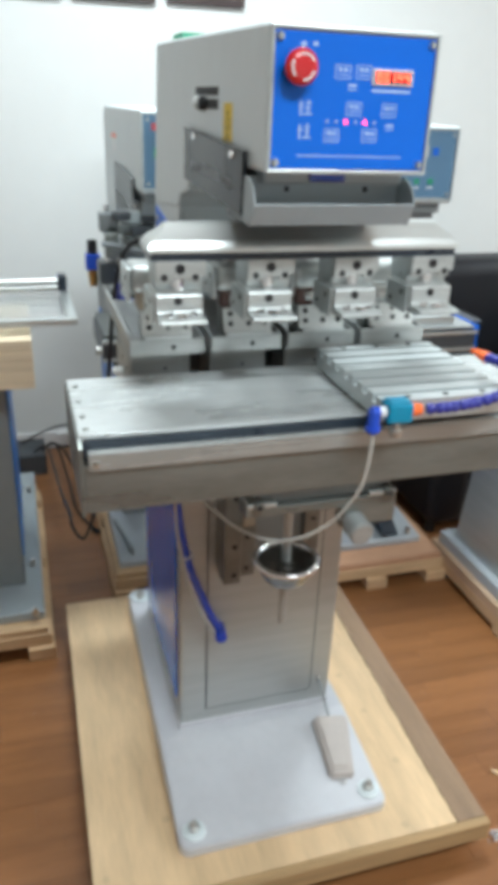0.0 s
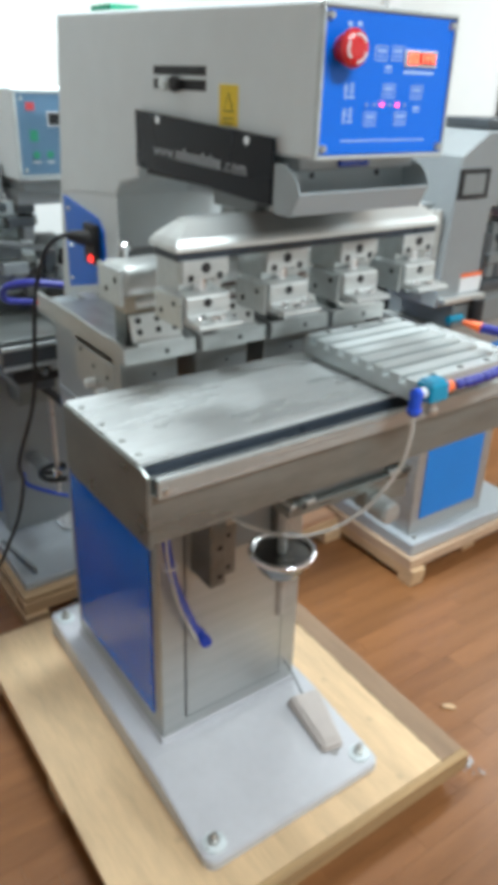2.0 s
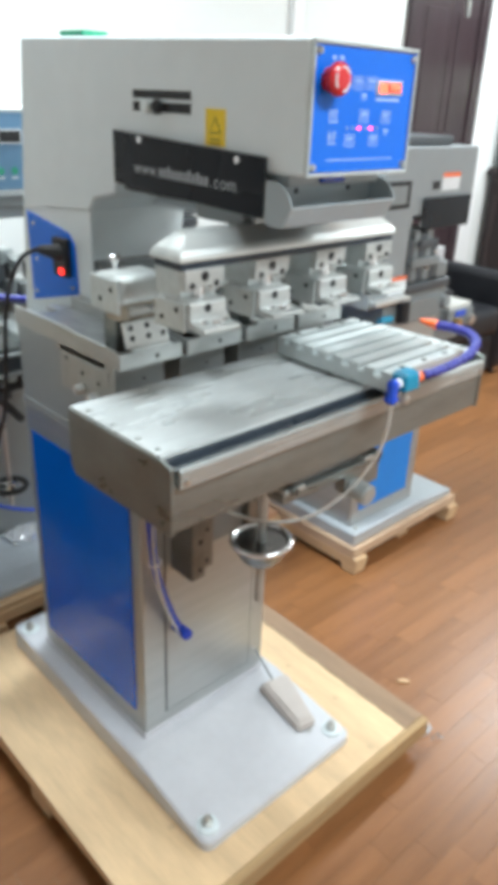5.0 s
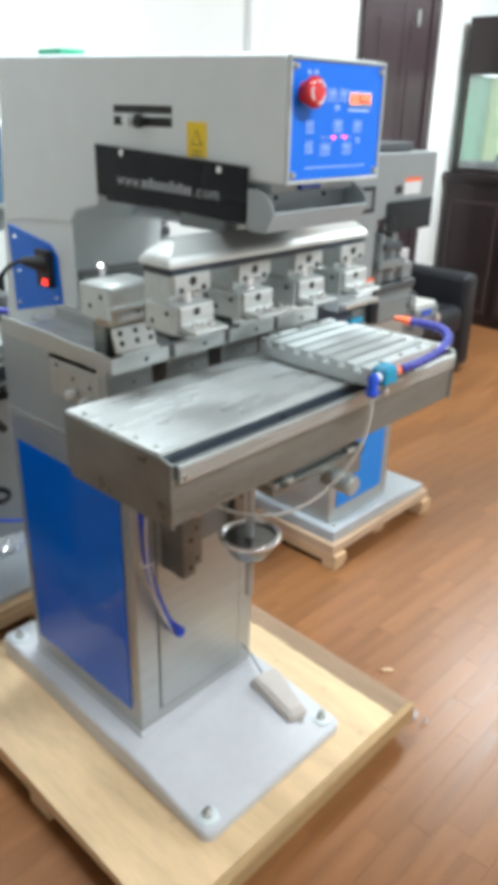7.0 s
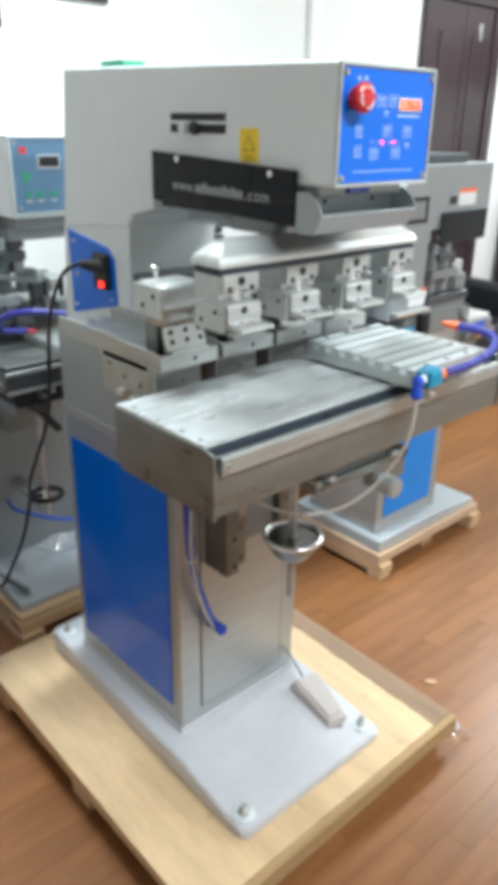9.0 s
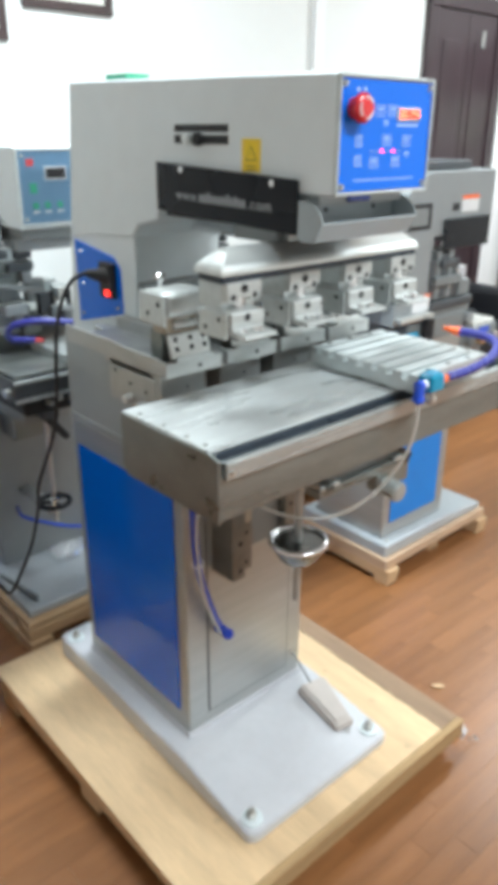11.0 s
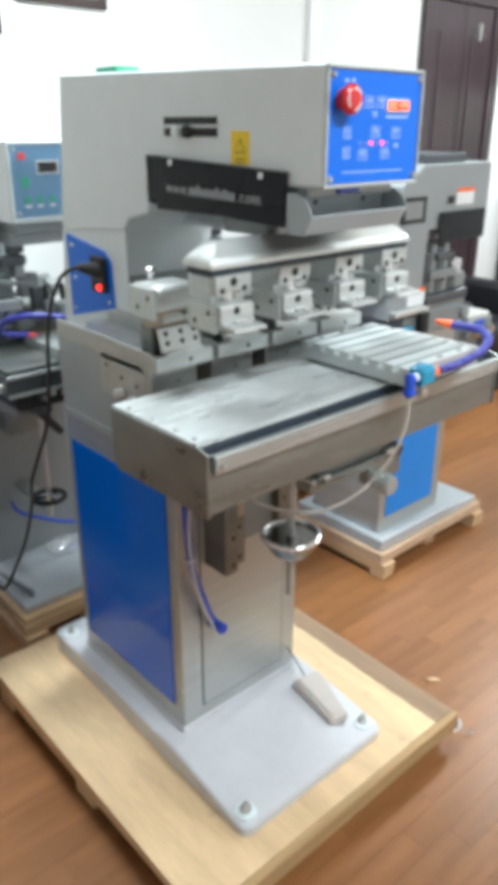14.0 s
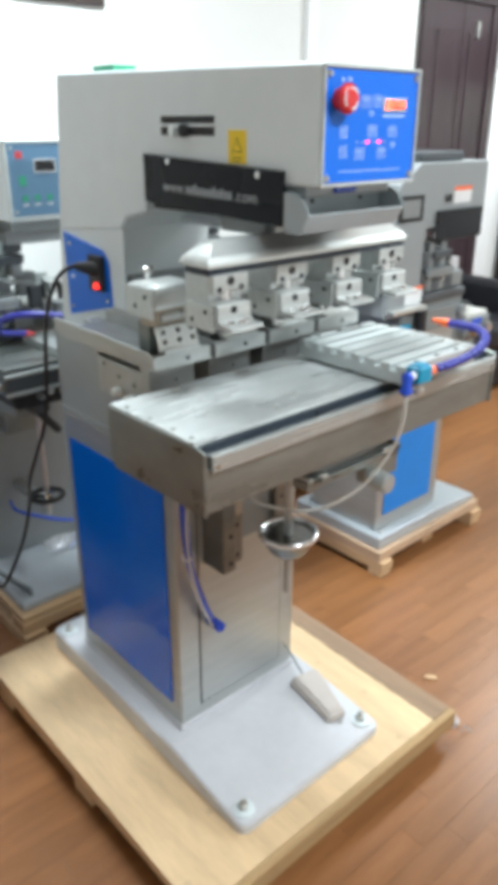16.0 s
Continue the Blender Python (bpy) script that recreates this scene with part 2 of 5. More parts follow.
def prism(points, axis, a, b, bevel=0.0, bm=None, seg=2, m=None):
    """A flat outline pushed along an axis. The two other axes keep their order."""
    own = bmesh.new()
    order = {"x": lambda u, v, w: (w, u, v), "y": lambda u, v, w: (u, w, v), "z": lambda u, v, w: (u, v, w)}[axis]
    lo = [own.verts.new(order(u, v, a)) for u, v in points]
    hi = [own.verts.new(order(u, v, b)) for u, v in points]
    own.faces.new(lo)
    own.faces.new(hi)
    k = len(points)
    for i in range(k):
        own.faces.new((lo[i], lo[(i + 1) % k], hi[(i + 1) % k], hi[i]))
    bmesh.ops.recalc_face_normals(own, faces=own.faces[:])
    if bevel:
        bmesh.ops.bevel(own, geom=own.edges[:], offset=bevel, segments=seg, affect="EDGES", profile=0.5)
    return join(bm, own, m)


def rod(p, q, r, r2=None, n=16, bm=None, bevel=0.0):
    p, q = Vector(p), Vector(q)
    own = bmesh.new()
    d = q - p
    mm = Matrix.Translation((p + q) / 2) @ d.to_track_quat("Z", "Y").to_matrix().to_4x4()
    bmesh.ops.create_cone(own, cap_ends=True, segments=n, radius1=r, radius2=r if r2 is None else r2, depth=d.length, matrix=mm)
    if bevel:
        rim = [e for e in own.edges if any(len(f.verts) > 4 for f in e.link_faces)]
        bmesh.ops.bevel(own, geom=rim, offset=bevel, segments=2, affect="EDGES")
    return join(bm, own)


def smooth_path(points, step=8):
    pts = [Vector(p) for p in points]
    out = []
    for i in range(len(pts) - 1):
        p0, p1, p2, p3 = pts[max(i - 1, 0)], pts[i], pts[i + 1], pts[min(i + 2, len(pts) - 1)]
        for k in range(step):
            t = k / step
            out.append(0.5 * (2 * p1 + (p2 - p0) * t + (2 * p0 - 5 * p1 + 4 * p2 - p3) * t * t + (3 * p1 - p0 - 3 * p2 + p3) * t ** 3))
    out.append(pts[-1])
    return out


def sweep(points, r, n=10, bm=None, step=8, flat=1.0):
    """A round hose along a smooth path."""
    own = bmesh.new() if bm is None else bm
    path = smooth_path(points, step)
    rings, side = [], None
    for i, p in enumerate(path):
        d = (path[min(i + 1, len(path) - 1)] - path[max(i - 1, 0)]).normalized()
        if side is None:
            side = d.orthogonal().normalized()
        side = (side - d * side.dot(d)).normalized()
        up = d.cross(side)
        rr = r(i / (len(path) - 1)) if callable(r) else r
        rings.append([own.verts.new(p + rr * (math.cos(a) * side + flat * math.sin(a) * up)) for a in (2 * math.pi * k / n for k in range(n))])
    for a, b in zip(rings, rings[1:]):
        for k in range(n):
            own.faces.new((a[k], a[(k + 1) % n], b[(k + 1) % n], b[k]))
    own.faces.new(rings[0])
    own.faces.new(rings[-1])
    return own


def lathe(profile, centre, n=28, bm=None, axis="z"):
    """A turned form from (radius, height) pairs about a standing axis."""
    own = bmesh.new()
    rings = []
    for r, h in profile:
        rings.append([own.verts.new((r * math.cos(2 * math.pi * k / n), r * math.sin(2 * math.pi * k / n), h)) for k in range(n)])
    for a, b in zip(rings, rings[1:]):
        for k in range(n):
            own.faces.new((a[k], a[(k + 1) % n], b[(k + 1) % n], b[k]))
    own.faces.new(rings[0])
    own.faces.new(rings[-1])
    m = Matrix.Translation(centre)
    if axis == "y":
        m = m @ pose(0, 0, 0, 90, 0, 0)
    if axis == "x":
        m = m @ pose(0, 0, 0, 0, 90, 0)
    return join(bm, own, m)


def ring(centre, r, thick, n=32, k=10, bm=None, m=None):
    own = bmesh.new()
    rows = []
    for i in range(n):
        a = 2 * math.pi * i / n
        rows.append([own.verts.new(((r + thick * math.cos(b)) * math.cos(a), (r + thick * math.cos(b)) * math.sin(a), thick * math.sin(b))) for b in (2 * math.pi * j / k for j in range(k))])
    for i in range(n):
        for j in range(k):
            own.faces.new((rows[i][j], rows[(i + 1) % n][j], rows[(i + 1) % n][(j + 1) % k], rows[i][(j + 1) % k]))
    return join(bm, own, Matrix.Translation(centre) @ (m or Matrix()))


def lettering(name, words, height, mat, parent, m):
    """Raised writing from the built-in font, its left foot at m, in m's x-y plane."""
    c = bpy.data.curves.new(name, "FONT")
    c.body, c.size, c.extrude = words, height, 0.0003
    ob = bpy.data.objects.new(name, c)
    scene.collection.objects.link(ob)
    me = bpy.data.meshes.new_from_object(ob.evaluated_get(bpy.context.evaluated_depsgraph_get()))
    bpy.data.objects.remove(ob)
    me.materials.clear()
    me.materials.append(mat)
    out = new(name, me)
    me.transform(m)
    out.parent = parent
    return out


def screw(p, r, parent, axis="y", name="screw", mat=None, depth=0.004):
    """A domed pan-head screw, its head pointing to the minus side of the axis."""
    d = {"x": (-1, 0, 0), "y": (0, -1, 0), "z": (0, 0, 1)}[axis]
    p = Vector(p)
    bm = rod(p, p + Vector(d) * depth, r, r * 0.65, 14)
    rod(p + Vector(d) * depth * 0.98, p + Vector(d) * depth * 1.15, r * 0.4, r * 0.35, 6, bm)
    return part(name, bm, mat or ZINC, parent)


def bore(p, r, parent, axis="y"):
    """A socket bore: a near-black disc, barely proud, drawn for the shade inside it."""
    d = Vector({"x": (-1, 0, 0), "y": (0, -1, 0), "z": (0, 0, 1)}[axis])
    return part("socket_screw", rod(Vector(p) - d * 0.003, Vector(p) + d * 0.0008, r, r, 14), HOLE, parent)

# ---- room ----


X0, X1, Y0, Y1, H = -3.2, 5.5, -3.6, 2.25, 2.9
part("wall_north", box(X0 - 0.12, X1 + 0.12, Y1, Y1 + 0.12, 0, H), WALL)
part("wall_south", box(X0 - 0.12, X1 + 0.12, Y0 - 0.12, Y0, 0, H), WALL)
part("wall_east", box(X1, X1 + 0.12, Y0, Y1, 0, H), WALL)
part("wall_west", box(X0 - 0.12, X0, Y0, Y1, 0, H), WALL)
part("ceiling", box(X0 - 0.12, X1 + 0.12, Y0 - 0.12, Y1 + 0.12, H, H + 0.1), CEIL)
floor = part("floor", box(X0 - 0.12, X1 + 0.12, Y0 - 0.12, Y1 + 0.12, -0.1, -0.004), UNDERLAY)
for name, words, cat in (("wall_north", "plain white painted back wall with framed pictures", "wall"), ("wall_south", "plain white painted wall", "wall"),
                         ("wall_east", "plain white painted wall behind the aquarium", "wall"), ("wall_west", "plain white painted wall", "wall"),
                         ("ceiling", "plain white ceiling", "ceiling"), ("floor", "reddish-brown three-strip laminate floor", "floor")):
    tagged(bpy.data.objects[name], words, cat, kind="structure")
skirt = part("baseboard", box(X0, 3.36, Y1 - 0.012, Y1, 0, 0.08, 0.003), WHITE_TRIM)
tagged(skirt, "white painted baseboard along the back wall", "baseboard", kind="structure")
duct = part("trim", box(2.42, 2.50, Y1 - 0.03, Y1, 0, H, 0.004), WHITE_TRIM)
tagged(duct, "white vertical duct on the back wall", "trim", kind="structure")

# dark door in the back wall
door = thing("door_1", "dark brown panelled wooden double door, closed", "door", kind="structure")
dx0, dx1, dz = 3.40, 4.25, 2.22
part("door_frame", box(dx0, dx0 + 0.09, Y1 - 0.04, Y1 - 0.002, 0, dz, 0.004), DOOR_WOOD, door)
part("door_frame", box(dx1 - 0.09, dx1, Y1 - 0.04, Y1 - 0.002, 0, dz, 0.004), DOOR_WOOD, door)
part("door_frame", box(dx0, dx1, Y1 - 0.045, Y1 - 0.002, dz - 0.0, dz + 0.09, 0.004), DOOR_WOOD, door)
for i, (a, b) in enumerate(((dx0 + 0.095, 3.835), (3.84, dx1 - 0.095))):
    leaf = part("door_leaf", box(a, b, Y1 - 0.026, Y1 - 0.004, 0.01, dz - 0.003, 0.002), DOOR_WOOD, door)
    for z0, z1 in ((0.15, 0.85), (0.98, 2.05)):
        part("door_panel", box(a + 0.07, b - 0.07, Y1 - 0.034, Y1 - 0.024, z0, z1, 0.006), DOOR_WOOD, leaf)
part("hinge", box(3.97, 4.0, Y1 - 0.05, Y1 - 0.024, 2.02, 2.12, 0.004), ZINC, door, "bright metal door fitting")
post = part("door_trim", box(dx1 + 0.005, dx1 + 0.16, Y1 - 0.05, Y1 - 0.001, 0, H - 0.02, 0.004), WHITE_TRIM)
tagged(post, "white painted upright trim beside the dark door", "trim", kind="structure")

# framed pictures, their lower edges in view
for x0, x1, z0 in ((-0.32, -0.005, 1.825), (0.035, 0.347, 1.828), (0.393, 0.703, 1.837), (0.775, 1.188, 1.963)):
    z1 = z0 + 0.26
    pic = thing("picture_frame", "dark wooden picture frame hanging on the white wall", "picture", "pictures on the wall", pose(x0, Y1, z0))
    w, h = x1 - x0, z1 - z0
    for a in ((0, w, 0, 0.035), (0, w, h - 0.035, h), (0, 0.035, 0.035, h - 0.035), (w - 0.035, w, 0.035, h - 0.035)):
        part("frame_bar", box(a[0], a[1], -0.022, -0.001, a[2], a[3], 0.004), FRAME_WOOD, pic)
    part("print", box(0.033, w - 0.033, -0.008, -0.002, 0.033, h - 0.033), PAPER, pic, "pale paper print")

# aquarium on its cabinet at the east wall
cab = thing("aquarium_cabinet", "black-brown wooden aquarium cabinet with panel doors", "cabinet", at=pose(4.6, 1.2, 0))
part("body", box(0, 0.45, 0, 1.02, 0.0, 1.06, 0.005), CABINET, cab)
part("top", box(-0.03, 0.46, -0.02, 1.03, 1.06, 1.11, 0.006), CABINET, cab)
for y in (0.04, 0.53):
    leaf = part("door", box(-0.018, 0, y, y + 0.46, 0.06, 1.02, 0.004), CABINET, cab)
    for a in ((0.03, 0.05, 0.1, 0.92), (0.40, 0.42, 0.1, 0.92)):
        part("moulding", box(-0.026, -0.016, y + a[0], y + a[1], a[2], a[3], 0.003), FRAME_WOOD, leaf)
    for z in (0.1, 0.9):
        part("moulding", box(-0.026, -0.016, y + 0.05, y + 0.40, z, z + 0.02, 0.003), FRAME_WOOD, leaf)
tank = thing("aquarium", "lit aquarium with yellow-green back, dark stones and a dark hood", "aquarium", at=pose(4.63, 1.25, 1.112))
part("back_sheet", box(0.345, 0.37, 0.01, 0.91, 0.03, 0.655), WATER, tank, "yellow-green back sheet")
part("end_sheet", box(0.02, 0.345, 0.902, 0.912, 0.03, 0.655), ALGAE, tank)
part("gravel", box(0.02, 0.345, 0.02, 0.90, 0.03, 0.075, 0.01), ROCK, tank, "dark gravel bed")
rocks = bmesh.new()
for x, y, r in ((0.16, 0.20, 0.09), (0.22, 0.33, 0.06), (0.14, 0.62, 0.075)):
    lump = bmesh.new()
    bmesh.ops.create_icosphere(lump, subdivisions=2, radius=r)
    for v in lump.verts:
        v.co *= 1 + 0.35 * noise.noise(v.co * 14 + Vector((x, y, 0)) * 9)
    join(rocks, lump, pose(x, y, 0.075))
part("rocks", rocks, ROCK, tank, "dark stones", smooth=True)
weed = bmesh.new()
wr = random.Random(3)
for k in range(26):
    x, y, hgt = 0.20 + wr.uniform(-0.06, 0.08), 0.45 + wr.uniform(-0.10, 0.12), wr.uniform(0.18, 0.42)
    prism([(y - 0.006, 0.07), (y + 0.006, 0.07), (y + 0.012 + wr.uniform(-0.03, 0.03), 0.07 + hgt * 0.6), (y + wr.uniform(-0.05, 0.05), 0.07 + hgt)], "x", x, x + 0.0015, 0, weed)
part("water_plant", weed, ALGAE, tank, "dark green water plant")
part("front_glass", box(-0.002, 0.003, 0.02, 0.905, 0.03, 0.66), ACRYLIC, tank, "clear front glass").visible_shadow = False
part("hood", box(-0.01, 0.39, -0.01, 0.94, 0.66, 1.02, 0.01), CABINET, tank, "dark blue-black hood")
for y in (0, 0.90):
    part("corner_post", box(-0.006, 0.02, y, y + 0.025, 0, 0.66, 0.002), CABINET, tank)
part("base_rim", box(-0.006, 0.385, 0, 0.925, 0, 0.03, 0.002), CABINET, tank)

# black leather armchair
def armchair(at, label):
    s = thing("armchair", label, "armchair", "black armchairs", at)
    part("base", box(0.02, 0.83, 0.03, 0.78, 0.03, 0.26, 0.02), LEATHER, s)
    part("seat_cushion", box(0.15, 0.70, 0.0, 0.62, 0.262, 0.44, 0.05, seg=4), LEATHER, s, smooth=True)
    part("backrest", box(0.14, 0.71, 0.58, 0.80, 0.27, 0.80, 0.06, seg=4), LEATHER, s, smooth=True)
    for x in (0.0, 0.69):
        part("arm", box(x, x + 0.16, 0.0, 0.80, 0.03, 0.62, 0.045, seg=4), LEATHER, s, smooth=True)
    for x in (0.04, 0.76):
        for y in (0.05, 0.7):
            part("foot", rod((x, y, 0), (x, y, 0.05), 0.02), RUBBER, s)
    return s


armchair(pose(2.72, 1.32, 0), "black leather armchair with padded arms on the floor")
armchair(pose(1.17, 1.12, 0) @ Matrix.Diagonal((1.05, 1.0, 1.17, 1)), "black leather armchair against the back wall")

# ---- the main pad printing machine ----
BASE_Z = 0.10
mach = thing("pad_printing_machine", "grey four-colour pad printing machine with blue control face", "machine")

# base: thick rear plate, front plate sloping down
def base_slab(x0, x1, y0, y1, z0, zf, zr, fold, radius, taper=0.0):
    """A plate with round corners: its front part slopes down from the fold, its rear part is level."""
    def arc(cx, cy, start):
        return [(cx + radius * math.cos(radians(start + k * 15)), cy + radius * math.sin(radians(start + k * 15))) for k in range(7)]
    front = arc(x0 + radius, y0 + radius, 180) + arc(x1 - radius, y0 + radius, 270)
    rear = arc(x1 - radius, y1 - radius, 0) + arc(x0 + radius, y1 - radius, 90)
    ring_pts = front + [(x1, fold)] + rear + [(x0, fold)]
    bm = bmesh.new()
    top, low = [], []
    for x, y in ring_pts:
        x += taper * max(0.0, y) / y1 * (x < (x0 + x1) / 2)
        z = zr if y >= fold else zf + (zr - zf) * max(0.0, y - y0) / (fold - y0)
        top.append(bm.verts.new((x, y, z)))
        low.append(bm.verts.new((x, y, z0)))
    n, k = len(ring_pts), len(front)
    bm.faces.new(top[:k + 1] + [top[-1]])
    bm.faces.new(top[k:])
    bm.faces.new(low)
    for i in range(n):
        bm.faces.new((top[i], top[(i + 1) % n], low[(i + 1) % n], low[i]))
    bmesh.ops.recalc_face_normals(bm, faces=bm.faces[:])
    rim = [e for e in bm.edges if e.calc_face_angle(0) > 1.2 and min(e.verts[0].co.z, e.verts[1].co.z) > z0 + 0.01]
    bmesh.ops.bevel(bm, geom=rim, offset=0.0035, segments=2, affect="EDGES")
    return bm


slab = base_slab(-0.028, 0.432, -0.024, 0.83, BASE_Z, 0.1225, 0.158, 0.235, 0.022, 0.016)
base = part("base_plate", slab, PAINT_DARK, mach, "pale grey painted steel base plate")
for x, y, z in ((0.006, 0.013, 0.1275), (0.400, 0.015, 0.1275), (0.018, 0.785, 0.158), (0.40, 0.785, 0.158)):
    bolt = part("levelling_bolt", rod((x, y, z - 0.004), (x, y, z + 0.004), 0.026, 0.024, 28, None, 0.0015), PAINT, base, "pale washer")
    rod_bm = rod((x, y, z + 0.003), (x, y, z + 0.015), 0.0125, None, 6, None, 0.0012)
    rod((x, y, z + 0.015), (x, y, z + 0.027), 0.0065, 0.0055, 14, rod_bm)
    part("hex_nut", rod_bm, ZINC, mach)

# column
CX0, CX1, CY0, CY1, CZ1 = 0.030, 0.398, 0.262, 0.713, 0.858
part("column", box(CX0, CX1, CY0, CY1, 0.156, CZ1, 0.004), STEEL, mach, "brushed stainless steel column")
part("column_plinth", box(CX0 - 0.004, CX1 + 0.004, CY0 - 0.004, CY1 + 0.004, 0.156, 0.172, 0.003), PAINT_DARK, mach)
part("front_door", box(0.0910, 0.3480, CY0 - 0.003, CY0 + 0.004, 0.2080, 0.855, 0.001), STEEL, mach, "stainless steel door flush in the column")
gap = bmesh.new()
for a in ((0.0880, 0.0908, 0.205, 0.855), (0.3482, 0.3510, 0.205, 0.855), (0.0880, 0.3510, 0.2045, 0.2073)):
    box(a[0], a[1], CY0 - 0.0012, CY0 + 0.002, a[2], a[3], 0, gap)
part("door_gap", gap, SLOT_GREY, mach)
for s, x in ((-1, CX0), (1, CX1)):
    part("side_panel", box(x + s * 0.0005, x + s * 0.004, CY0 + 0.033, CY1 - 0.028, 0.222, 0.795, 0.0012), BLUE_PANEL, mach, "glossy blue sheet panel")
part("column_top", box(CX0 - 0.002, CX1 + 0.002, CY0 + 0.02, CY1 + 0.002, CZ1, CZ1 + 0.018, 0.003), TRAY_GREY, mach)
part("machine_bed", box(CX0, CX1, 0.335, CY1, CZ1 + 0.016, 1.072, 0.004), TRAY_GREY, mach, "grey painted bed under the ink trays")
screw((0.369, CY0 - 0.001, 0.238), 0.005, mach)

# neck and overhanging head
part("neck", prism([(0.50, 1.05), (0.47, 1.20), (0.455, 1.30), (0.45, 1.36), (0.66, 1.42), (0.712, 1.30), (0.735, 1.05)], "x", 0.073, 0.300, 0.008), PAINT, mach, "grey painted neck of the machine")
HX0, HX1 = 0.066, 0.289
head = part("head_housing", prism([(-0.086, 1.421), (-0.086, 1.584), (-0.080, 1.588), (0.655, 1.604), (0.662, 1.60), (0.705, 1.30), (0.70, 1.285), (0.60, 1.30), (0.455, 1.310), (0.441, 1.322), (0.432, 1.336), (0.36, 1.352), (0.355, 1.418)], "x", HX0, HX1, 0.005), PAINT, mach, "light grey painted sheet-metal housing")
# slots are not cut: dark strips carry their inner shade
slot = part("side_slot", box(HX0 - 0.0008, HX0 + 0.01, 0.150, 0.298, 1.5085, 1.5205, 0.0), HOLE, head, "adjusting slot, its inner shade drawn as a dark strip")
part("side_slot", box(HX0 - 0.0008, HX0 + 0.01, 0.150, 0.298, 1.4895, 1.5035, 0.0), HOLE, head)
part("slot_divider", box(HX0 - 0.0012, HX0 + 0.004, 0.150, 0.298, 1.504, 1.508, 0.0), PAINT, head)
part("slot_knob", rod((HX0 - 0.015, 0.252, 1.497), (HX0, 0.252, 1.497), 0.0095, None, 18, None, 0.002), ALU_BRIGHT, head, "knurled metal knob")
part("slot_knob", rod((HX0 - 0.012, 0.226, 1.497), (HX0, 0.226, 1.497), 0.0105, None, 18, None, 0.002), RUBBER, head, "black knob")
stick = part("warning_sticker", box(HX0 - 0.0008, HX0, 0.071, 0.115, 1.4485, 1.499), YELLOW, mach, "yellow warning sticker")
tri_pts = [(0.080, 1.466), (0.105, 1.466), (0.0925, 1.489)]
part("warning_mark", prism(tri_pts, "x", HX0 - 0.0012, HX0 - 0.0008), HOLE, stick)
part("warning_mark", prism([(0.0825, 1.4675), (0.1025, 1.4675), (0.0925, 1.486)], "x", HX0 - 0.0015, HX0 - 0.0012), YELLOW, stick)
for z in (1.451, 1.457):
    part("print_bar", box(HX0 - 0.0012, HX0 - 0.0008, 0.082, 0.103, z, z + 0.0014), HOLE, stick)
green = part("green_slip", box(0.075, 0.128, 0.458, 0.532, 1.6012, 1.6105, 0.002), GREEN)
tagged(green, "green paper pad lying on top of the grey machine", "pad")

# black side plate with pale writing
plate = part("side_plate", prism([(-0.020, 1.360), (-0.022, 1.442), (0.346, 1.458), (0.346, 1.374)], "x", HX0 - 0.010, HX0 - 0.005, 0.0008), BLACK, mach, "glossy black plate with white web address")
tilt = Matrix.Translation((HX0 - 0.0104, 0.285, 1.396)) @ pose(0, 0, 0, 90, 0, -90) @ pose(0, 0, 0, 0, 0, -1.2) @ Matrix.Scale(1.06, 4)
pen = 0.0
for ch, adv in (("w", 0.0190), ("w", 0.0190), ("w", 0.0175), (".", 0.008)):
    lettering("letter", ch, 0.025, FAINT_PRINT, plate, tilt @ Matrix.Translation((pen, 0, 0)))
    pen += adv
for k in range(12):
    u = 0.064 + k * 0.0097
    hgt = (0.0125, 0.0125, 0.0165, 0.0125, 0.0125, 0.0125, 0.0125, 0.0165, 0.0125, 0.0155, 0.0125, 0.0125)[k]
    part("writing_bar", box(u, u + 0.0066, 0, hgt, -0.0002, 0.0003, 0, m=tilt), FAINT_PRINT, plate)
pen = 0.182
for ch, adv in ((".", 0.0078), ("c", 0.0135), ("o", 0.0148), ("m", 0.02)):
    lettering("letter", ch, 0.025, FAINT_PRINT, plate, tilt @ Matrix.Translation((pen, 0, 0)))
    pen += adv
for y, z in ((0.268, 1.447), (0.032, 1.435)):
    part("screw", rod((HX0 - 0.0128, y, z), (HX0 - 0.009, y, z), 0.0055, 0.0062, 14), CHROME, plate)

# control face
face = part("control_face", box(HX0 + 0.006, HX1 - 0.006, -0.0895, -0.0865, 1.427, 1.580, 0.001), BLUE_FACE, mach, "bright blue printed control face")
edge = bmesh.new()
for a in ((HX0 + 0.001, HX1 - 0.001, 1.581, 1.586), (HX0 + 0.001, HX1 - 0.001, 1.421, 1.426), (HX0 + 0.001, HX0 + 0.0055, 1.426, 1.581), (HX1 - 0.0055, HX1 - 0.001, 1.426, 1.581)):
    box(a[0], a[1], -0.092, -0.084, a[2], a[3], 0.0012, edge)
part("face_frame", edge, ALU, mach, "bare metal frame")
for x in (HX0 + 0.012, HX1 - 0.012):
    for z in (1.434, 1.573):
        screw((x, -0.0895, z), 0.0055, face, depth=0.005)


def face_bar(x0, x1, z0, z1, mat=PRINT_WHITE, name="print_bar", y=-0.0895):
    part(name, box(x0, x1, y - 0.0004, y, z0, z1), mat, face)


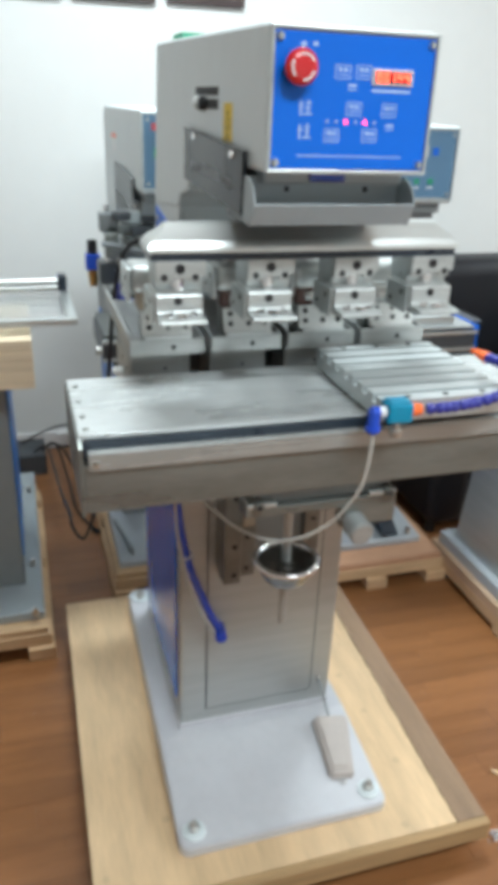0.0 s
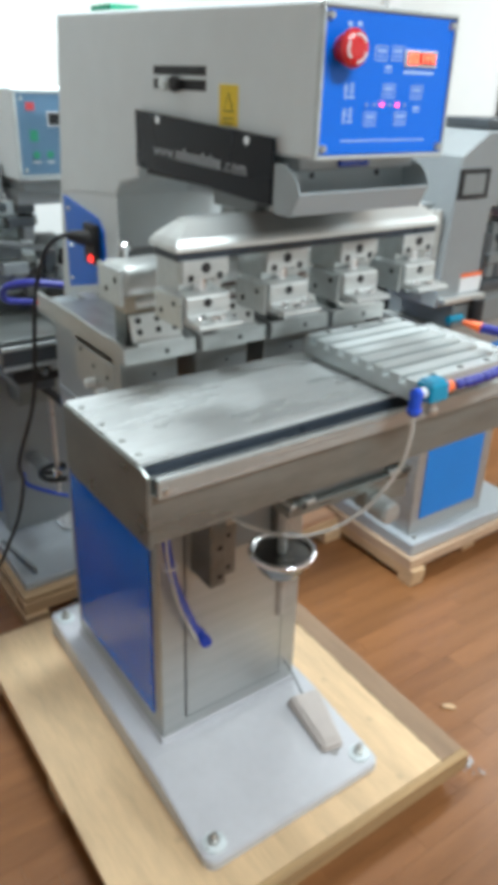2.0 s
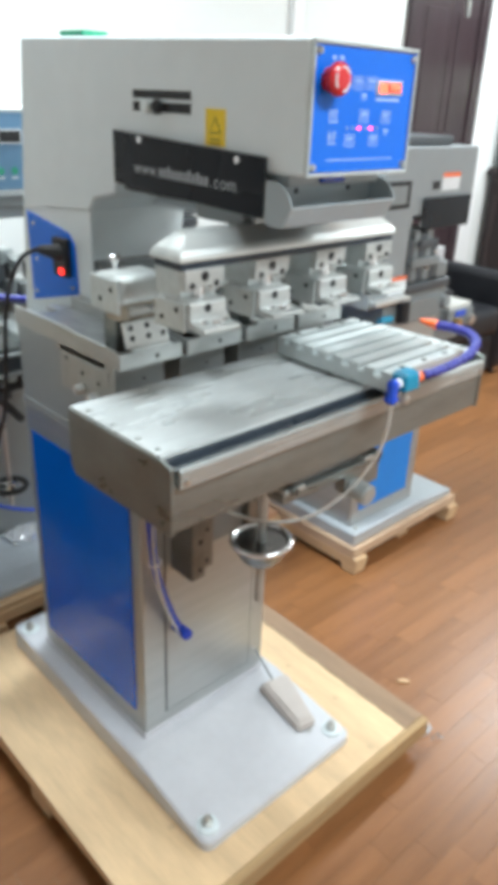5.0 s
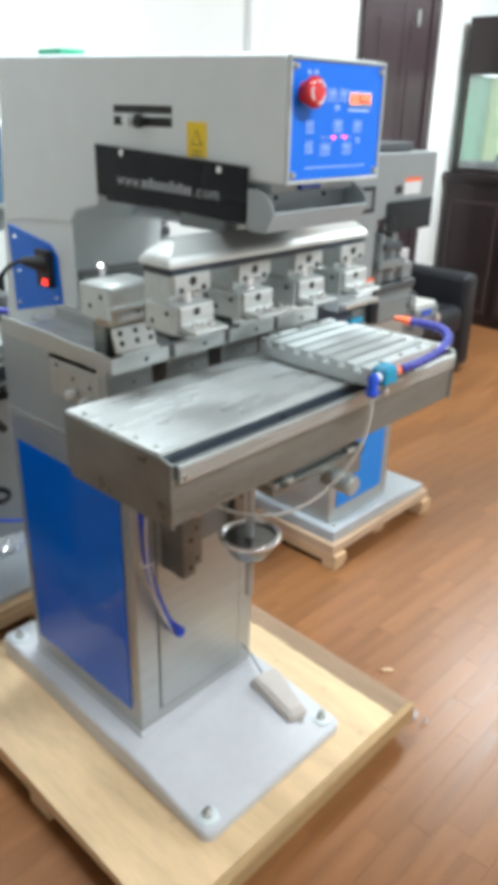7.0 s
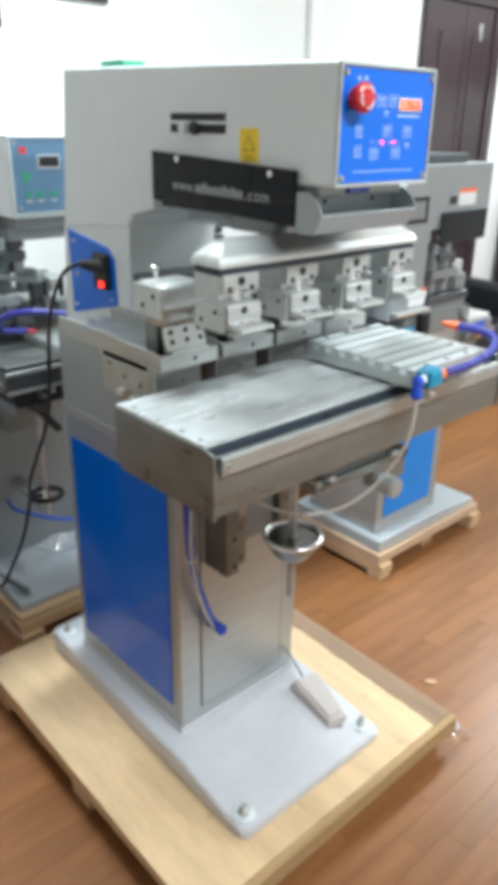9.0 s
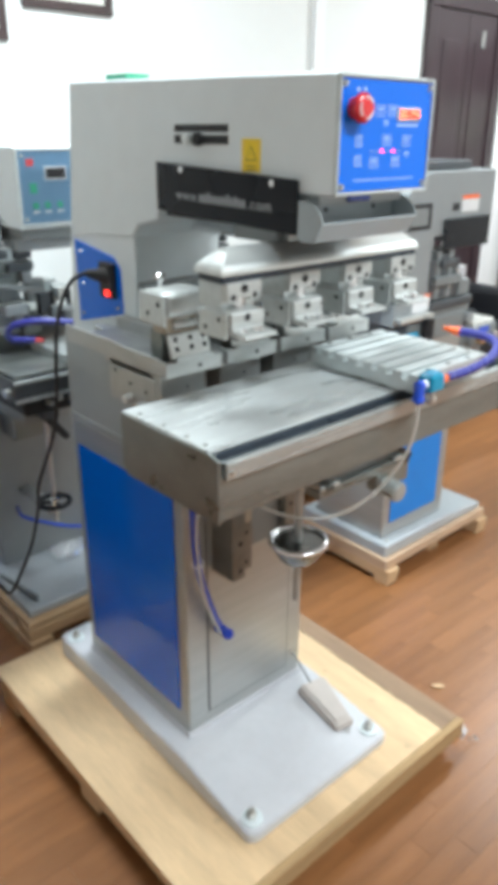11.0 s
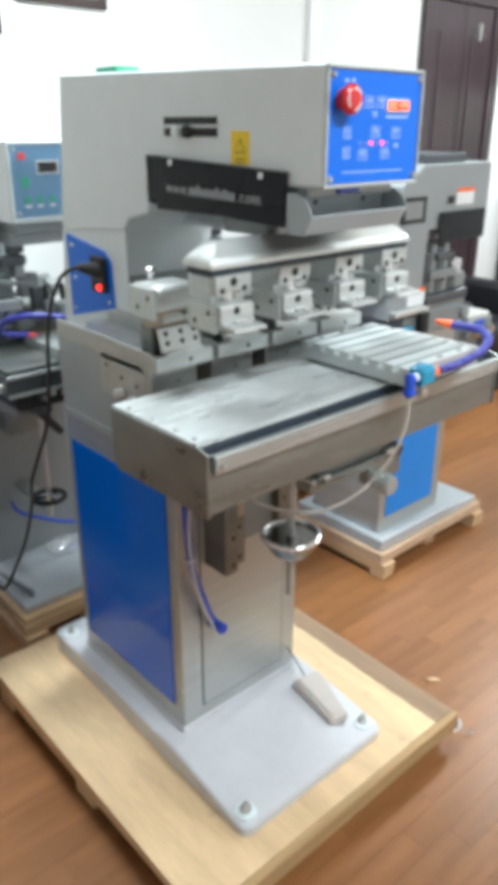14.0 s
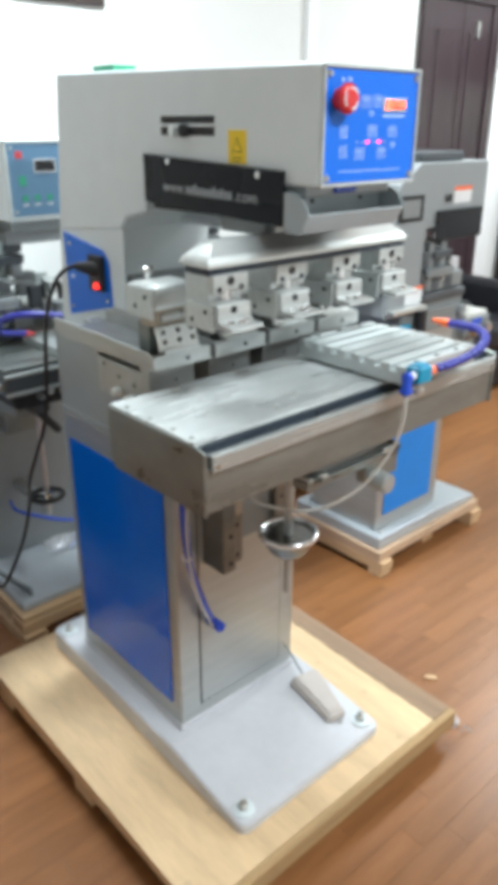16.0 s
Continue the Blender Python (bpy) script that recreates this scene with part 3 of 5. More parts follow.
def key(x, z, w=0.0205, h=0.016):
    k = bmesh.new()
    t = 0.0011
    for a in ((x - w / 2, x + w / 2, z + h / 2 - t, z + h / 2), (x - w / 2, x + w / 2, z - h / 2, z - h / 2 + t), (x - w / 2, x - w / 2 + t, z - h / 2, z + h / 2), (x + w / 2 - t, x + w / 2, z - h / 2, z + h / 2)):
        box(a[0], a[1], -0.0900, -0.0895, a[2], a[3], 0, k)
    box(x - w * 0.3, x - w * 0.03, -0.0900, -0.0895, z + 0.0005, z + 0.0045, 0, k)
    box(x + w * 0.05, x + w * 0.3, -0.0900, -0.0895, z + 0.0005, z + 0.0045, 0, k)
    box(x - w * 0.32, x + w * 0.32, -0.0900, -0.0895, z - 0.004, z - 0.0025, 0, k)
    part("key", k, PRINT_WHITE, face, "outlined touch key")


def fx(u):
    return HX0 + 0.006 + u * (HX1 - HX0 - 0.012)


def fz(v):
    return 1.580 - v * 0.153


for u, v in ((0.42, 0.27), (0.55, 0.265), (0.505, 0.535), (0.735, 0.54), (0.375, 0.74), (0.62, 0.735)):
    key(fx(u), fz(v))
face_bar(fx(0.46), fx(0.51), fz(0.375), fz(0.355))
face_bar(fx(0.455), fx(0.515), fz(0.40), fz(0.392))
face_bar(fx(0.61), fx(0.86), fz(0.405), fz(0.385))
face_bar(fx(0.72), fx(0.775), fz(0.665), fz(0.645))
face_bar(fx(0.725), fx(0.775), fz(0.69), fz(0.682))
for k in range(24):
    face_bar(fx(0.165 + k * 0.0285), fx(0.165 + k * 0.0285 + 0.023), fz(0.905), fz(0.893))
face_bar(fx(0.155), fx(0.185), fz(0.105), fz(0.075))
face_bar(fx(0.225), fx(0.255), fz(0.100), fz(0.070))
for v in (0.54, 0.715):
    s = bmesh.new()
    for a in ((-0.007, -0.0045, -0.009, 0.008), (-0.009, -0.002, 0.001, 0.003), (-0.001, 0.008, 0.005, 0.0065), (0.0, 0.007, -0.001, 0.0008), (-0.002, 0.009, -0.008, -0.006), (0.003, 0.005, -0.007, 0.009)):
        box(fx(0.20) + a[0], fx(0.20) + a[1], -0.0900, -0.0895, fz(v) + a[2], fz(v) + a[3], 0, s, m=None)
    part("emblem", s, PRINT_WHITE, face, "pale brush-stroke emblem")
disp = part("counter_display", box(fx(0.605), fx(0.865), -0.0925, -0.0895, fz(0.355), fz(0.235), 0.0008), WHITE_PRINT, face, "red five-digit counter in a pale bezel")
part("display_window", box(fx(0.617), fx(0.853), -0.0931, -0.0924, fz(0.340), fz(0.250)), DISPLAY, disp)
SEG = {"0": "abcdef", "1": "bc", "4": "fgbc"}
dig = bmesh.new()
for i, ch in enumerate("00144"):
    cx, cz, w, h, t = fx(0.645 + i * 0.0445), fz(0.295), 0.0044, 0.0046, 0.0012
    q = {"a": (-w / 2, w / 2, h, h), "d": (-w / 2, w / 2, -h, -h), "g": (-w / 2, w / 2, 0, 0), "f": (-w / 2, -w / 2, 0, h), "e": (-w / 2, -w / 2, -h, 0), "b": (w / 2, w / 2, 0, h), "c": (w / 2, w / 2, -h, 0)}
    for sname in SEG[ch]:
        a = q[sname]
        box(cx + a[0] - t / 2, cx + a[1] + t / 2, -0.0937, -0.0930, cz + a[2] - t / 2, cz + a[3] + t / 2, 0, dig)
part("digits", dig, RED_LAMP, disp, "glowing red digits 00144")
for i, u in enumerate((0.34, 0.40, 0.46, 0.525, 0.585, 0.645)):
    lit = i in (2, 4)
    part("indicator", lathe([(0.0023, 0), (0.0020, 0.0012), (0.0008, 0.0018)], (fx(u), -0.0895, fz(0.635)), 10, axis="y"), LED if lit else LED_OFF, face)
stop = part("emergency_stop", lathe([(0.0150, 0), (0.0150, 0.006), (0.0125, 0.008), (0.0125, 0.010), (0.0195, 0.012), (0.0208, 0.015), (0.0205, 0.019), (0.0175, 0.023), (0.010, 0.025)], (fx(0.135), -0.0895, fz(0.255)), 32, axis="y"), RED, mach, "red mushroom emergency stop button", smooth=True)
arrows = bmesh.new()
for s in (30, 150, 270):
    for k in range(10):
        a0, a1 = radians(s + k * 7.5), radians(s + k * 7.5 + 7.8)
        r0, r1 = 0.0128, 0.0150
        pts = [(fx(0.135) + r * math.cos(a), fz(0.255) + r * math.sin(a)) for r, a in ((r0, a0), (r1, a0), (r1, a1), (r0, a1))]
        prism(pts, "y", -0.1146, -0.1130, 0, arrows)
part("arrow_print", arrows, WHITE_PRINT, stop)

# underside of head and open tool tray
part("head_floor", box(HX0 + 0.012, HX1 - 0.012, -0.050, 0.36, 1.404, 1.424, 0.003), TRAY_GREY, mach)
part("inner_cylinder", box(0.14, 0.19, -0.056, 0.1, 1.408, 1.4195, 0.002), TUBE_BLUE, mach, "dark blue cylinder in the head")
tray = part("tool_tray", prism([(-0.026, 1.412), (-0.023, 1.412), (-0.023, 1.359), (-0.032, 1.353), (-0.062, 1.353), (-0.078, 1.381), (-0.075, 1.383), (-0.060, 1.3565), (-0.033, 1.3565), (-0.0265, 1.361)], "x", HX0 - 0.008, HX1 - 0.002, 0.0006, seg=1), TRAY_GREY, mach, "open grey sheet-metal tray")
for x in (HX0 - 0.0085, HX1 - 0.0035):
    part("tray_cheek", prism([(-0.025, 1.412), (-0.025, 1.356), (-0.034, 1.352), (-0.061, 1.352), (-0.077, 1.381), (-0.074, 1.391), (-0.066, 1.401), (-0.054, 1.409), (-0.040, 1.413)], "x", x, x + 0.002), TRAY_GREY, tray)
for x in (0.118, 0.234):
    bore((x, -0.0262, 1.396), 0.004, tray)
for x in (0.085, 0.15, 0.235):
    part("carriage_block", box(x, x + 0.035, 0.05, 0.16, 1.337, 1.364, 0.003), PAINT_OLD, mach)
part("cylinder_label", box(0.195, 0.222, 0.045, 0.10, 1.338, 1.362, 0.002), YELLOW, mach, "yellowish cylinder label")
# bore black here puts the shade under the head into the carriage colour
part("carriage", box(0.07, 0.28, 0.0, 0.34, 1.362, 1.405, 0.004), HOLE, mach, "sliding carriage, coloured near-black for the shade under the head")

# power inlet
inlet = part("inlet_plate", prism([(0.690, 1.285), (0.530, 1.262), (0.507, 1.240), (0.502, 1.144), (0.688, 1.098)], "x", 0.0645, 0.0675, 0.0006), BLUE_PLATE, mach, "bright blue inlet plate")
part("neck_cheek", prism([(0.455, 1.10), (0.452, 1.20), (0.448, 1.312), (0.705, 1.292), (0.735, 1.06), (0.70, 1.06)], "x", 0.0672, 0.0735, 0.001), PAINT, mach)
part("socket", box(0.050, 0.0645, 0.520, 0.570, 1.175, 1.250, 0.003), RUBBER, inlet, "black mains socket")
part("rocker_switch", box(0.046, 0.051, 0.528, 0.542, 1.181, 1.193, 0.002), SWITCH, inlet, "glowing red rocker switch")
for y, z in ((0.664, 1.262), (0.520, 1.155), (0.670, 1.120), (0.660, 1.19)):
    screw((0.0645, y, z), 0.004, inlet, "x")
cord = part("power_cord", sweep([(0.052, 0.545, 1.225), (0.015, 0.553, 1.233), (-0.022, 0.575, 1.205), (-0.045, 0.60, 1.11), (-0.062, 0.60, 0.95), (-0.070, 0.62, 0.86), (-0.090, 0.68, 0.72), (-0.062, 0.76, 0.62), (-0.072, 0.79, 0.52), (-0.098, 0.80, 0.45), (-0.128, 0.85, 0.345), (-0.158, 0.85, 0.385), (-0.159, 0.95, 0.374), (-0.17, 1.3, 0.267), (-0.178, 1.65, 0.183), (-0.197, 1.95, 0.145), (-0.25, 2.0, 0.095)], 0.0045), RUBBER)
tagged(cord, "black mains power cord hanging from the machine to the floor", "cable")
part("plug", rod((0.056, 0.543, 1.222), (0.012, 0.553, 1.232), 0.019, 0.008, 14), RUBBER, inlet, "black plug")

# ---- ink trays ----
TX, TW, TG = -0.076, 0.1255, 0.0120
for i in range(4):
    x0 = TX + i * (TW + TG)
    x1 = x0 + TW
    t = part("ink_tray", prism([(0.150, 1.112), (0.150, 1.1385), (0.160, 1.1385), (0.163, 1.119), (0.50, 1.119), (0.50, 1.112)], "x", x0 + 0.0006, x1 - 0.0006, 0.0008, seg=1), BLADE_ALU, mach, "shallow aluminium ink tray with ink stains")
    for a in (x0, x1 - 0.005):
        part("tray_wall", prism([(0.151, 1.112), (0.151, 1.138), (0.175, 1.142), (0.28, 1.143), (0.33, 1.146), (0.50, 1.146), (0.50, 1.112)], "x", a, a + 0.005, 0.001, seg=1), TRAY_STEEL, t, "dull grey tray side wall")
    part("printing_plate", box(x0 + 0.018, x1 - 0.018, 0.19, 0.36, 1.1188, 1.1235, 0.001), INK, t, "ink-stained steel printing plate")
    part("tray_floor", box(x0 + 0.005, x1 - 0.005, 0.163, 0.50, 1.1186, 1.1205), INK, t)
    bore((x0 + TW * 0.58, 0.150, 1.125), 0.0042, t)
    part("tray_support", box(x0 + 0.004, x1 - 0.02, 0.175, 0.345, 1.03, 1.112, 0.002), STEEL_X, mach, "steel block under the ink tray")
    bore((x0 + TW * 0.5, 0.175, 1.08), 0.003, mach)
part("tray_bed", box(CX0 + 0.004, TX + 4 * TW + 3 * TG - 0.002, 0.30, 0.58, 1.0715, 1.105, 0.003), PAINT, mach)
part("bed_plate", prism([(TX + 0.004, 0.20), (TX + 0.004, 0.36), (CX0 + 0.004, 0.40), (CX0 + 0.004, 0.58), (0.44, 0.58), (0.466, 0.44), (0.466, 0.30), (0.44, 0.20)], "z", 1.098, 1.111, 0.002), TRAY_STEEL, mach)
# added dark sheet: gives the gaps between the tray blocks their shade
part("under_tray_plate", box(TX + 0.052, 0.462, 0.25, 0.299, 1.03, 1.0975, 0.002), SLOT_GREY, mach, "added dark plate standing in for shade behind the tray blocks")
part("side_block", box(TX + 0.002, TX + 0.05, 0.19, 0.345, 1.03, 1.098, 0.003), STEEL_X, mach, "steel side block with knobs")
for y, z in ((0.268, 1.048), (0.226, 1.044)):
    part("thumb_screw", rod((TX - 0.017, y, z), (TX + 0.003, y, z), 0.0085, None, 14, None, 0.002), ALU_BRIGHT, mach)
for y, z in ((0.32, 1.09), (0.27, 1.075), (0.22, 1.07)):
    bore((TX + 0.002, y, z), 0.004, mach, "x")

# ---- print head: pad bar, holders, doctor blades ----
hat = bmesh.new()
tiers = []
for z, dx, dy in ((1.3055, 0.0, 0.0), (1.3125, 0.0, 0.0), (1.3205, 0.0055, 0.0045), (1.3385, 0.0270, 0.0225), (1.3430, 0.0290, 0.0270)):
    tiers.append([hat.verts.new((x, y, z)) for x, y in ((-0.067 + dx, 0.008 + dy), (0.419 - dx, 0.008 + dy), (0.419 - dx, 0.080 - dy), (-0.067 + dx, 0.080 - dy))])
for a, b in zip(tiers, tiers[1:]):
    for k in range(4):
        hat.faces.new((a[k], a[(k + 1) % 4], b[(k + 1) % 4], b[k]))
hat.faces.new(tiers[0])
hat.faces.new(tiers[-1])
bmesh.ops.recalc_face_normals(hat, faces=hat.faces[:])
bmesh.ops.bevel(hat, geom=hat.edges[:], offset=0.0012, segments=2, affect="EDGES")
part("pad_bar", hat, ALU_BRIGHT, mach, "polished bevelled aluminium pad bar")
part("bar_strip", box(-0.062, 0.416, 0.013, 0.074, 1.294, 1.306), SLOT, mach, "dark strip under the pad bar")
part("bar_mount", box(0.10, 0.26, 0.036, 0.10, 1.338, 1.364, 0.002), STEEL_X, mach)
CENT = [TX + TW / 2 + i * (TW + TG) for i in range(4)]
PADX = (-0.020, 0.115, 0.2515, 0.380)
for i, cx in enumerate(PADX):
    hold = part("pad_holder", prism([(cx - 0.036, 1.264), (cx - 0.036, 1.2945), (cx + 0.036, 1.2945), (cx + 0.036, 1.272), (cx + 0.029, 1.272), (cx + 0.029, 1.264), (cx + 0.012, 1.264), (cx + 0.012, 1.269), (cx - 0.012, 1.269), (cx - 0.012, 1.264)], "y", 0.010, 0.026, 0.0010, seg=1), BLADE_ALU, mach, "drilled aluminium pad holder")
    bore((cx - 0.001, 0.010, 1.2835), 0.0072, hold)
    bore((cx - 0.024, 0.010, 1.2715), 0.0050, hold)
    bore((cx + 0.021, 0.010, 1.2715), 0.0050, hold)
    part("holder_arm", box(cx - 0.034, cx + 0.034, 0.026, 0.085, 1.250, 1.292, 0.002), ALU, hold)
    part("pad_post", rod((cx - 0.004, 0.022, 1.222), (cx - 0.004, 0.022, 1.269), 0.0105, None, 20), CHROME, hold)
    px = cx - 0.005
    clamp = part("pad_clamp", prism([(0.000, 1.252), (-0.004, 1.249), (-0.004, 1.2255), (-0.008, 1.2225), (-0.034, 1.2205), (-0.036, 1.2190), (-0.036, 1.2140), (0.070, 1.2140), (0.070, 1.252)], "x", px - 0.034, px + 0.034, 0.0014, seg=1), BLADE_ALU, mach, "bright aluminium pad clamp")
    bore((px - 0.002, -0.004, 1.2415), 0.0062, clamp)
    for dx, dy, turn in ((-0.018, -0.014, 25), (0.0, -0.023, -15), (0.018, -0.013, 70)):
        nut = lathe([(0.0065, 0), (0.0075, 0.0035), (0.0035, 0.0065)], (px + dx, dy, 1.2205), 14)
        box(-0.0085, 0.0085, -0.0016, 0.0016, 0.002, 0.0075, 0.0008, nut, 1, pose(px + dx, dy, 1.2205, 0, 0, turn))
        part("wing_nut", nut, CHROME, clamp)
    part("clamp_cheek", box(px - 0.0385, px - 0.0342, 0.004, 0.074, 1.2075, 1.250, 0.0015), ALU, clamp)
    for y, zz in ((0.022, 1.238), (0.056, 1.222)):
        bore((px - 0.0385, y, zz), 0.0038, clamp, "x")
    part("pad_foot", box(px - 0.020, px + 0.02, 0.004, 0.058, 1.203, 1.2138, 0.003), PAINT_OLD, clamp)
    # doctor blade assembly over the tray
    bx = (-0.0115, 0.1285, 0.2645, 0.401)[i]
    face_m = Matrix.Translation((bx, 0.1605, 1.1425)) @ pose(0, 0, 0, -16, 0, 0)
    bl = part("doctor_blade", prism([(-0.042, 0.0), (-0.042, 0.0415), (0.016, 0.0415)] + ([(0.042, 0.0415)] if i == 0 else [(0.036, 0.029), (0.042, 0.024)]) + [(0.042, 0.0)], "y", 0.0, 0.008, 0.0010, seg=1, m=face_m), PALE_ALU, mach, "drilled bright aluminium blade clamp")
    for u, v in ((-0.030, 0.0315), (-0.030, 0.0145), (0.002, 0.0315), (0.002, 0.0145), (0.031, 0.0145)) + (((0.031, 0.0315),) if i == 0 else ()):
        part("socket_screw", rod(face_m @ Vector((u, 0.003, v)), face_m @ Vector((u, -0.0008, v)), 0.0047, None, 14), HOLE, bl)
    part("blade_lip", box(bx - 0.040, bx + 0.040, 0.150, 0.172, 1.1395, 1.1435), ALU_BRIGHT, bl)
    part("blade_block", box(bx - 0.046, bx + 0.026, 0.176, 0.216, 1.182, 1.218, 0.004), (TAN_BLOCK, BROWN_BLOCK, BROWN_BLOCK, ALU)[i], bl)
    part("blade_cylinder", box(bx - 0.060, bx + 0.032, 0.148, 0.226, 1.216, 1.259, 0.009, seg=3), BLADE_ALU, bl, "aluminium blade cylinder", smooth=True)
    cap = part("end_cap", box(bx - 0.067, bx - 0.0605, 0.149, 0.224, 1.203, 1.257, 0.002), ALU, bl)
    for y, zz in ((0.165, 1.240), (0.195, 1.222)):
        bore((bx - 0.067, y, zz), 0.0044, cap, "x")
    part("blade_axle", rod((bx - 0.030, 0.182, 1.197), (bx + 0.055, 0.182, 1.197), 0.011, None, 18, None, 0.002), ZINC, bl)
    part("axle_arm", box(bx + 0.040, bx + 0.050, 0.168, 0.240, 1.178, 1.226, 0.003), ALU, bl)
    bore((bx + 0.045, 0.168, 1.204), 0.0050, bl)
    part("blade_stand", box(bx - 0.035, bx + 0.02, 0.205, 0.240, 1.120, 1.184, 0.003), STEEL_D, bl)
    part("adjust_screw", rod((bx - 0.02, 0.222, 1.257), (bx - 0.02, 0.222, 1.276), 0.0045, None, 12), CHROME, bl)
    part("adjust_knob", lathe([(0.0085, 0), (0.0095, 0.003), (0.0095, 0.008), (0.006, 0.010)], (bx - 0.02, 0.222, 1.270), 16), CHROME, bl)
part("head_rail", box(0.078, 0.28, 0.44, 0.475, 1.175, 1.215, 0.004), PAINT_OLD, mach, "grey cross rail behind the pads")
for y0 in (0.09, 0.14):
    part("guide_rod", rod((0.13 + y0, 0.09, 1.325), (0.13 + y0, 0.46, 1.325), 0.012, None, 16), CHROME, mach)

# ---- shuttle table ----
SX0, SX1, SYF, SYB = -0.185, 0.580, -0.120, 0.130
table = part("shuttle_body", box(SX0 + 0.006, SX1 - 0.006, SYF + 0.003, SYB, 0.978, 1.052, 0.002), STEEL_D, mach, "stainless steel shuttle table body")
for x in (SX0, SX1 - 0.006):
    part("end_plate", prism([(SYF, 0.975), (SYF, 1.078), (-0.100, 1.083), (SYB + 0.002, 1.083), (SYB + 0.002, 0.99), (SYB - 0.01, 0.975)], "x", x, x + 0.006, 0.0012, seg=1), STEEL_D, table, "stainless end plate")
part("cover_plate", box(SX0 + 0.003, SX1 - 0.003, -0.095, SYB, 1.080, 1.0865, 0.0008), ALU_PLATE, mach, "smooth metal cover plate")
# solid dark strip drawn for the shade in the gap under the cover
part("slot_strip", box(SX0 + 0.0065, SX1 - 0.0065, -0.100, SYB - 0.01, 1.050, 1.079), SLOT, mach, "blue-black strip standing in for the shade in the gap under the cover")
rail = part("front_rail", prism([(-0.126, 1.046), (-0.126, 1.072), (-0.122, 1.075), (-0.098, 1.066), (-0.098, 1.054), (-0.110, 1.046)], "x", SX0 + 0.012, SX1 - 0.010, 0.0012, seg=1), RAIL, mach, "aluminium front rail")
for x in (SX0 + 0.022, SX1 - 0.022):
    screw((x, -0.126, 1.057), 0.0052, rail)
for x in (SX0 + 0.014, SX1 - 0.014):
    for y in (-0.075, -0.03, 0.03, 0.095):
        screw((x, y, 1.0865), 0.005, mach, "z", mat=STEEL_D, depth=0.0018)

# slotted jig with its hose, at the far end of its travel
JX0, JX1, JY0, JY1, JZ0, JZ1 = 0.237, 0.450, -0.147, 0.108, 1.092, 1.124
pts = [(JY0, JZ0), (JY0, JZ1)]
nslot, pitch = 7, (JY1 - JY0 - 0.016) / 7.0
for k in range(nslot):
    a = JY0 + 0.022 + k * pitch
    pts += [(a, JZ1), (a, JZ1 - 0.005), (a - 0.002, JZ1 - 0.005), (a - 0.002, JZ1 - 0.012), (a + 0.0135, JZ1 - 0.012), (a + 0.0135, JZ1 - 0.005), (a + 0.0115, JZ1 - 0.005), (a + 0.0115, JZ1)]
pts += [(JY1, JZ1), (JY1, JZ0)]
jig = part("slotted_jig", prism(pts, "x", JX0, JX1), JIG_ALU, mach, "aluminium T-slot jig plate")
for x in (JX0 + 0.045, (JX0 + JX1) / 2, JX1 - 0.045):
    for y in (JY0 + 0.012, JY1 - 0.008):
        part("jig_screw", rod((x, y, JZ1 - 0.001), (x, y, JZ1 + 0.0008), 0.005, None, 12), HOLE, jig)
part("jig_carriage", box(JX0 + 0.01, JX1 - 0.01, -0.11, 0.10, 1.0868, JZ0, 0.001), STEEL_X, mach)
vx = JX0 - 0.006
valve = part("air_valve", box(vx, vx + 0.038, -0.181, -0.150, 1.102, 1.131, 0.004), TEAL, mach, "teal plastic air valve")
part("valve_cap", box(vx + 0.004, vx + 0.034, -0.177, -0.154, 1.131, 1.1335, 0.001), TEAL, valve)
elbow = bmesh.new()
rod((vx - 0.022, -0.167, 1.117), (vx - 0.008, -0.167, 1.117), 0.0090, None, 16, elbow, 0.002)
rod((vx - 0.016, -0.167, 1.121), (vx - 0.016, -0.167, 1.086), 0.0090, None, 16, elbow, 0.002)
rod((vx - 0.016, -0.167, 1.096), (vx - 0.016, -0.167, 1.090), 0.0112, None, 16, elbow, 0.001)
part("elbow_fitting", elbow, FIT_BLUE, valve, "blue push-in elbow")
part("collar", rod((vx - 0.009, -0.167, 1.117), (vx + 0.001, -0.167, 1.117), 0.0078, None, 16), WHITE_PRINT, valve)
part("valve_stem", rod((vx + 0.020, -0.167, 1.103), (vx + 0.020, -0.167, 1.086), 0.0055, None, 14), ZINC, valve)
part("valve_knob", rod((vx + 0.020, -0.167, 1.090), (vx + 0.020, -0.167, 1.078), 0.0095, None, 18, None, 0.002), ZINC, valve, "knurled metal knob")
part("hose_end", rod((vx + 0.037, -0.167, 1.117), (vx + 0.055, -0.169, 1.117), 0.0105, 0.008, 18), ORANGE, valve, "orange hose end")
hose_path = smooth_path([(JX0 + u, v, w) for u, v, w in ((0.049, -0.169, 1.117), (0.10, -0.179, 1.122), (0.155, -0.186, 1.134), (0.192, -0.178, 1.149), (0.207, -0.152, 1.157), (0.203, -0.120, 1.160), (0.196, -0.095, 1.160))], 12)
acc, lastp, k = 0.0, hose_path[0], 0
for p in hose_path[1:]:
    acc += (p - lastp).length
    if acc > 0.0098:
        d = (p - lastp).normalized()
        part("hose_segment", lathe([(0.0066, -0.0065), (0.0080, -0.003), (0.0086, 0.0), (0.0080, 0.003), (0.0062, 0.0065)], (0, 0, 0), 12), HOSE_BLUE, jig, smooth=True).matrix_basis = Matrix.Translation(p) @ d.to_track_quat("Z", "Y").to_matrix().to_4x4()
        acc = 0.0
    lastp = p
p, d = hose_path[-1], (hose_path[-1] - hose_path[-3]).normalized()
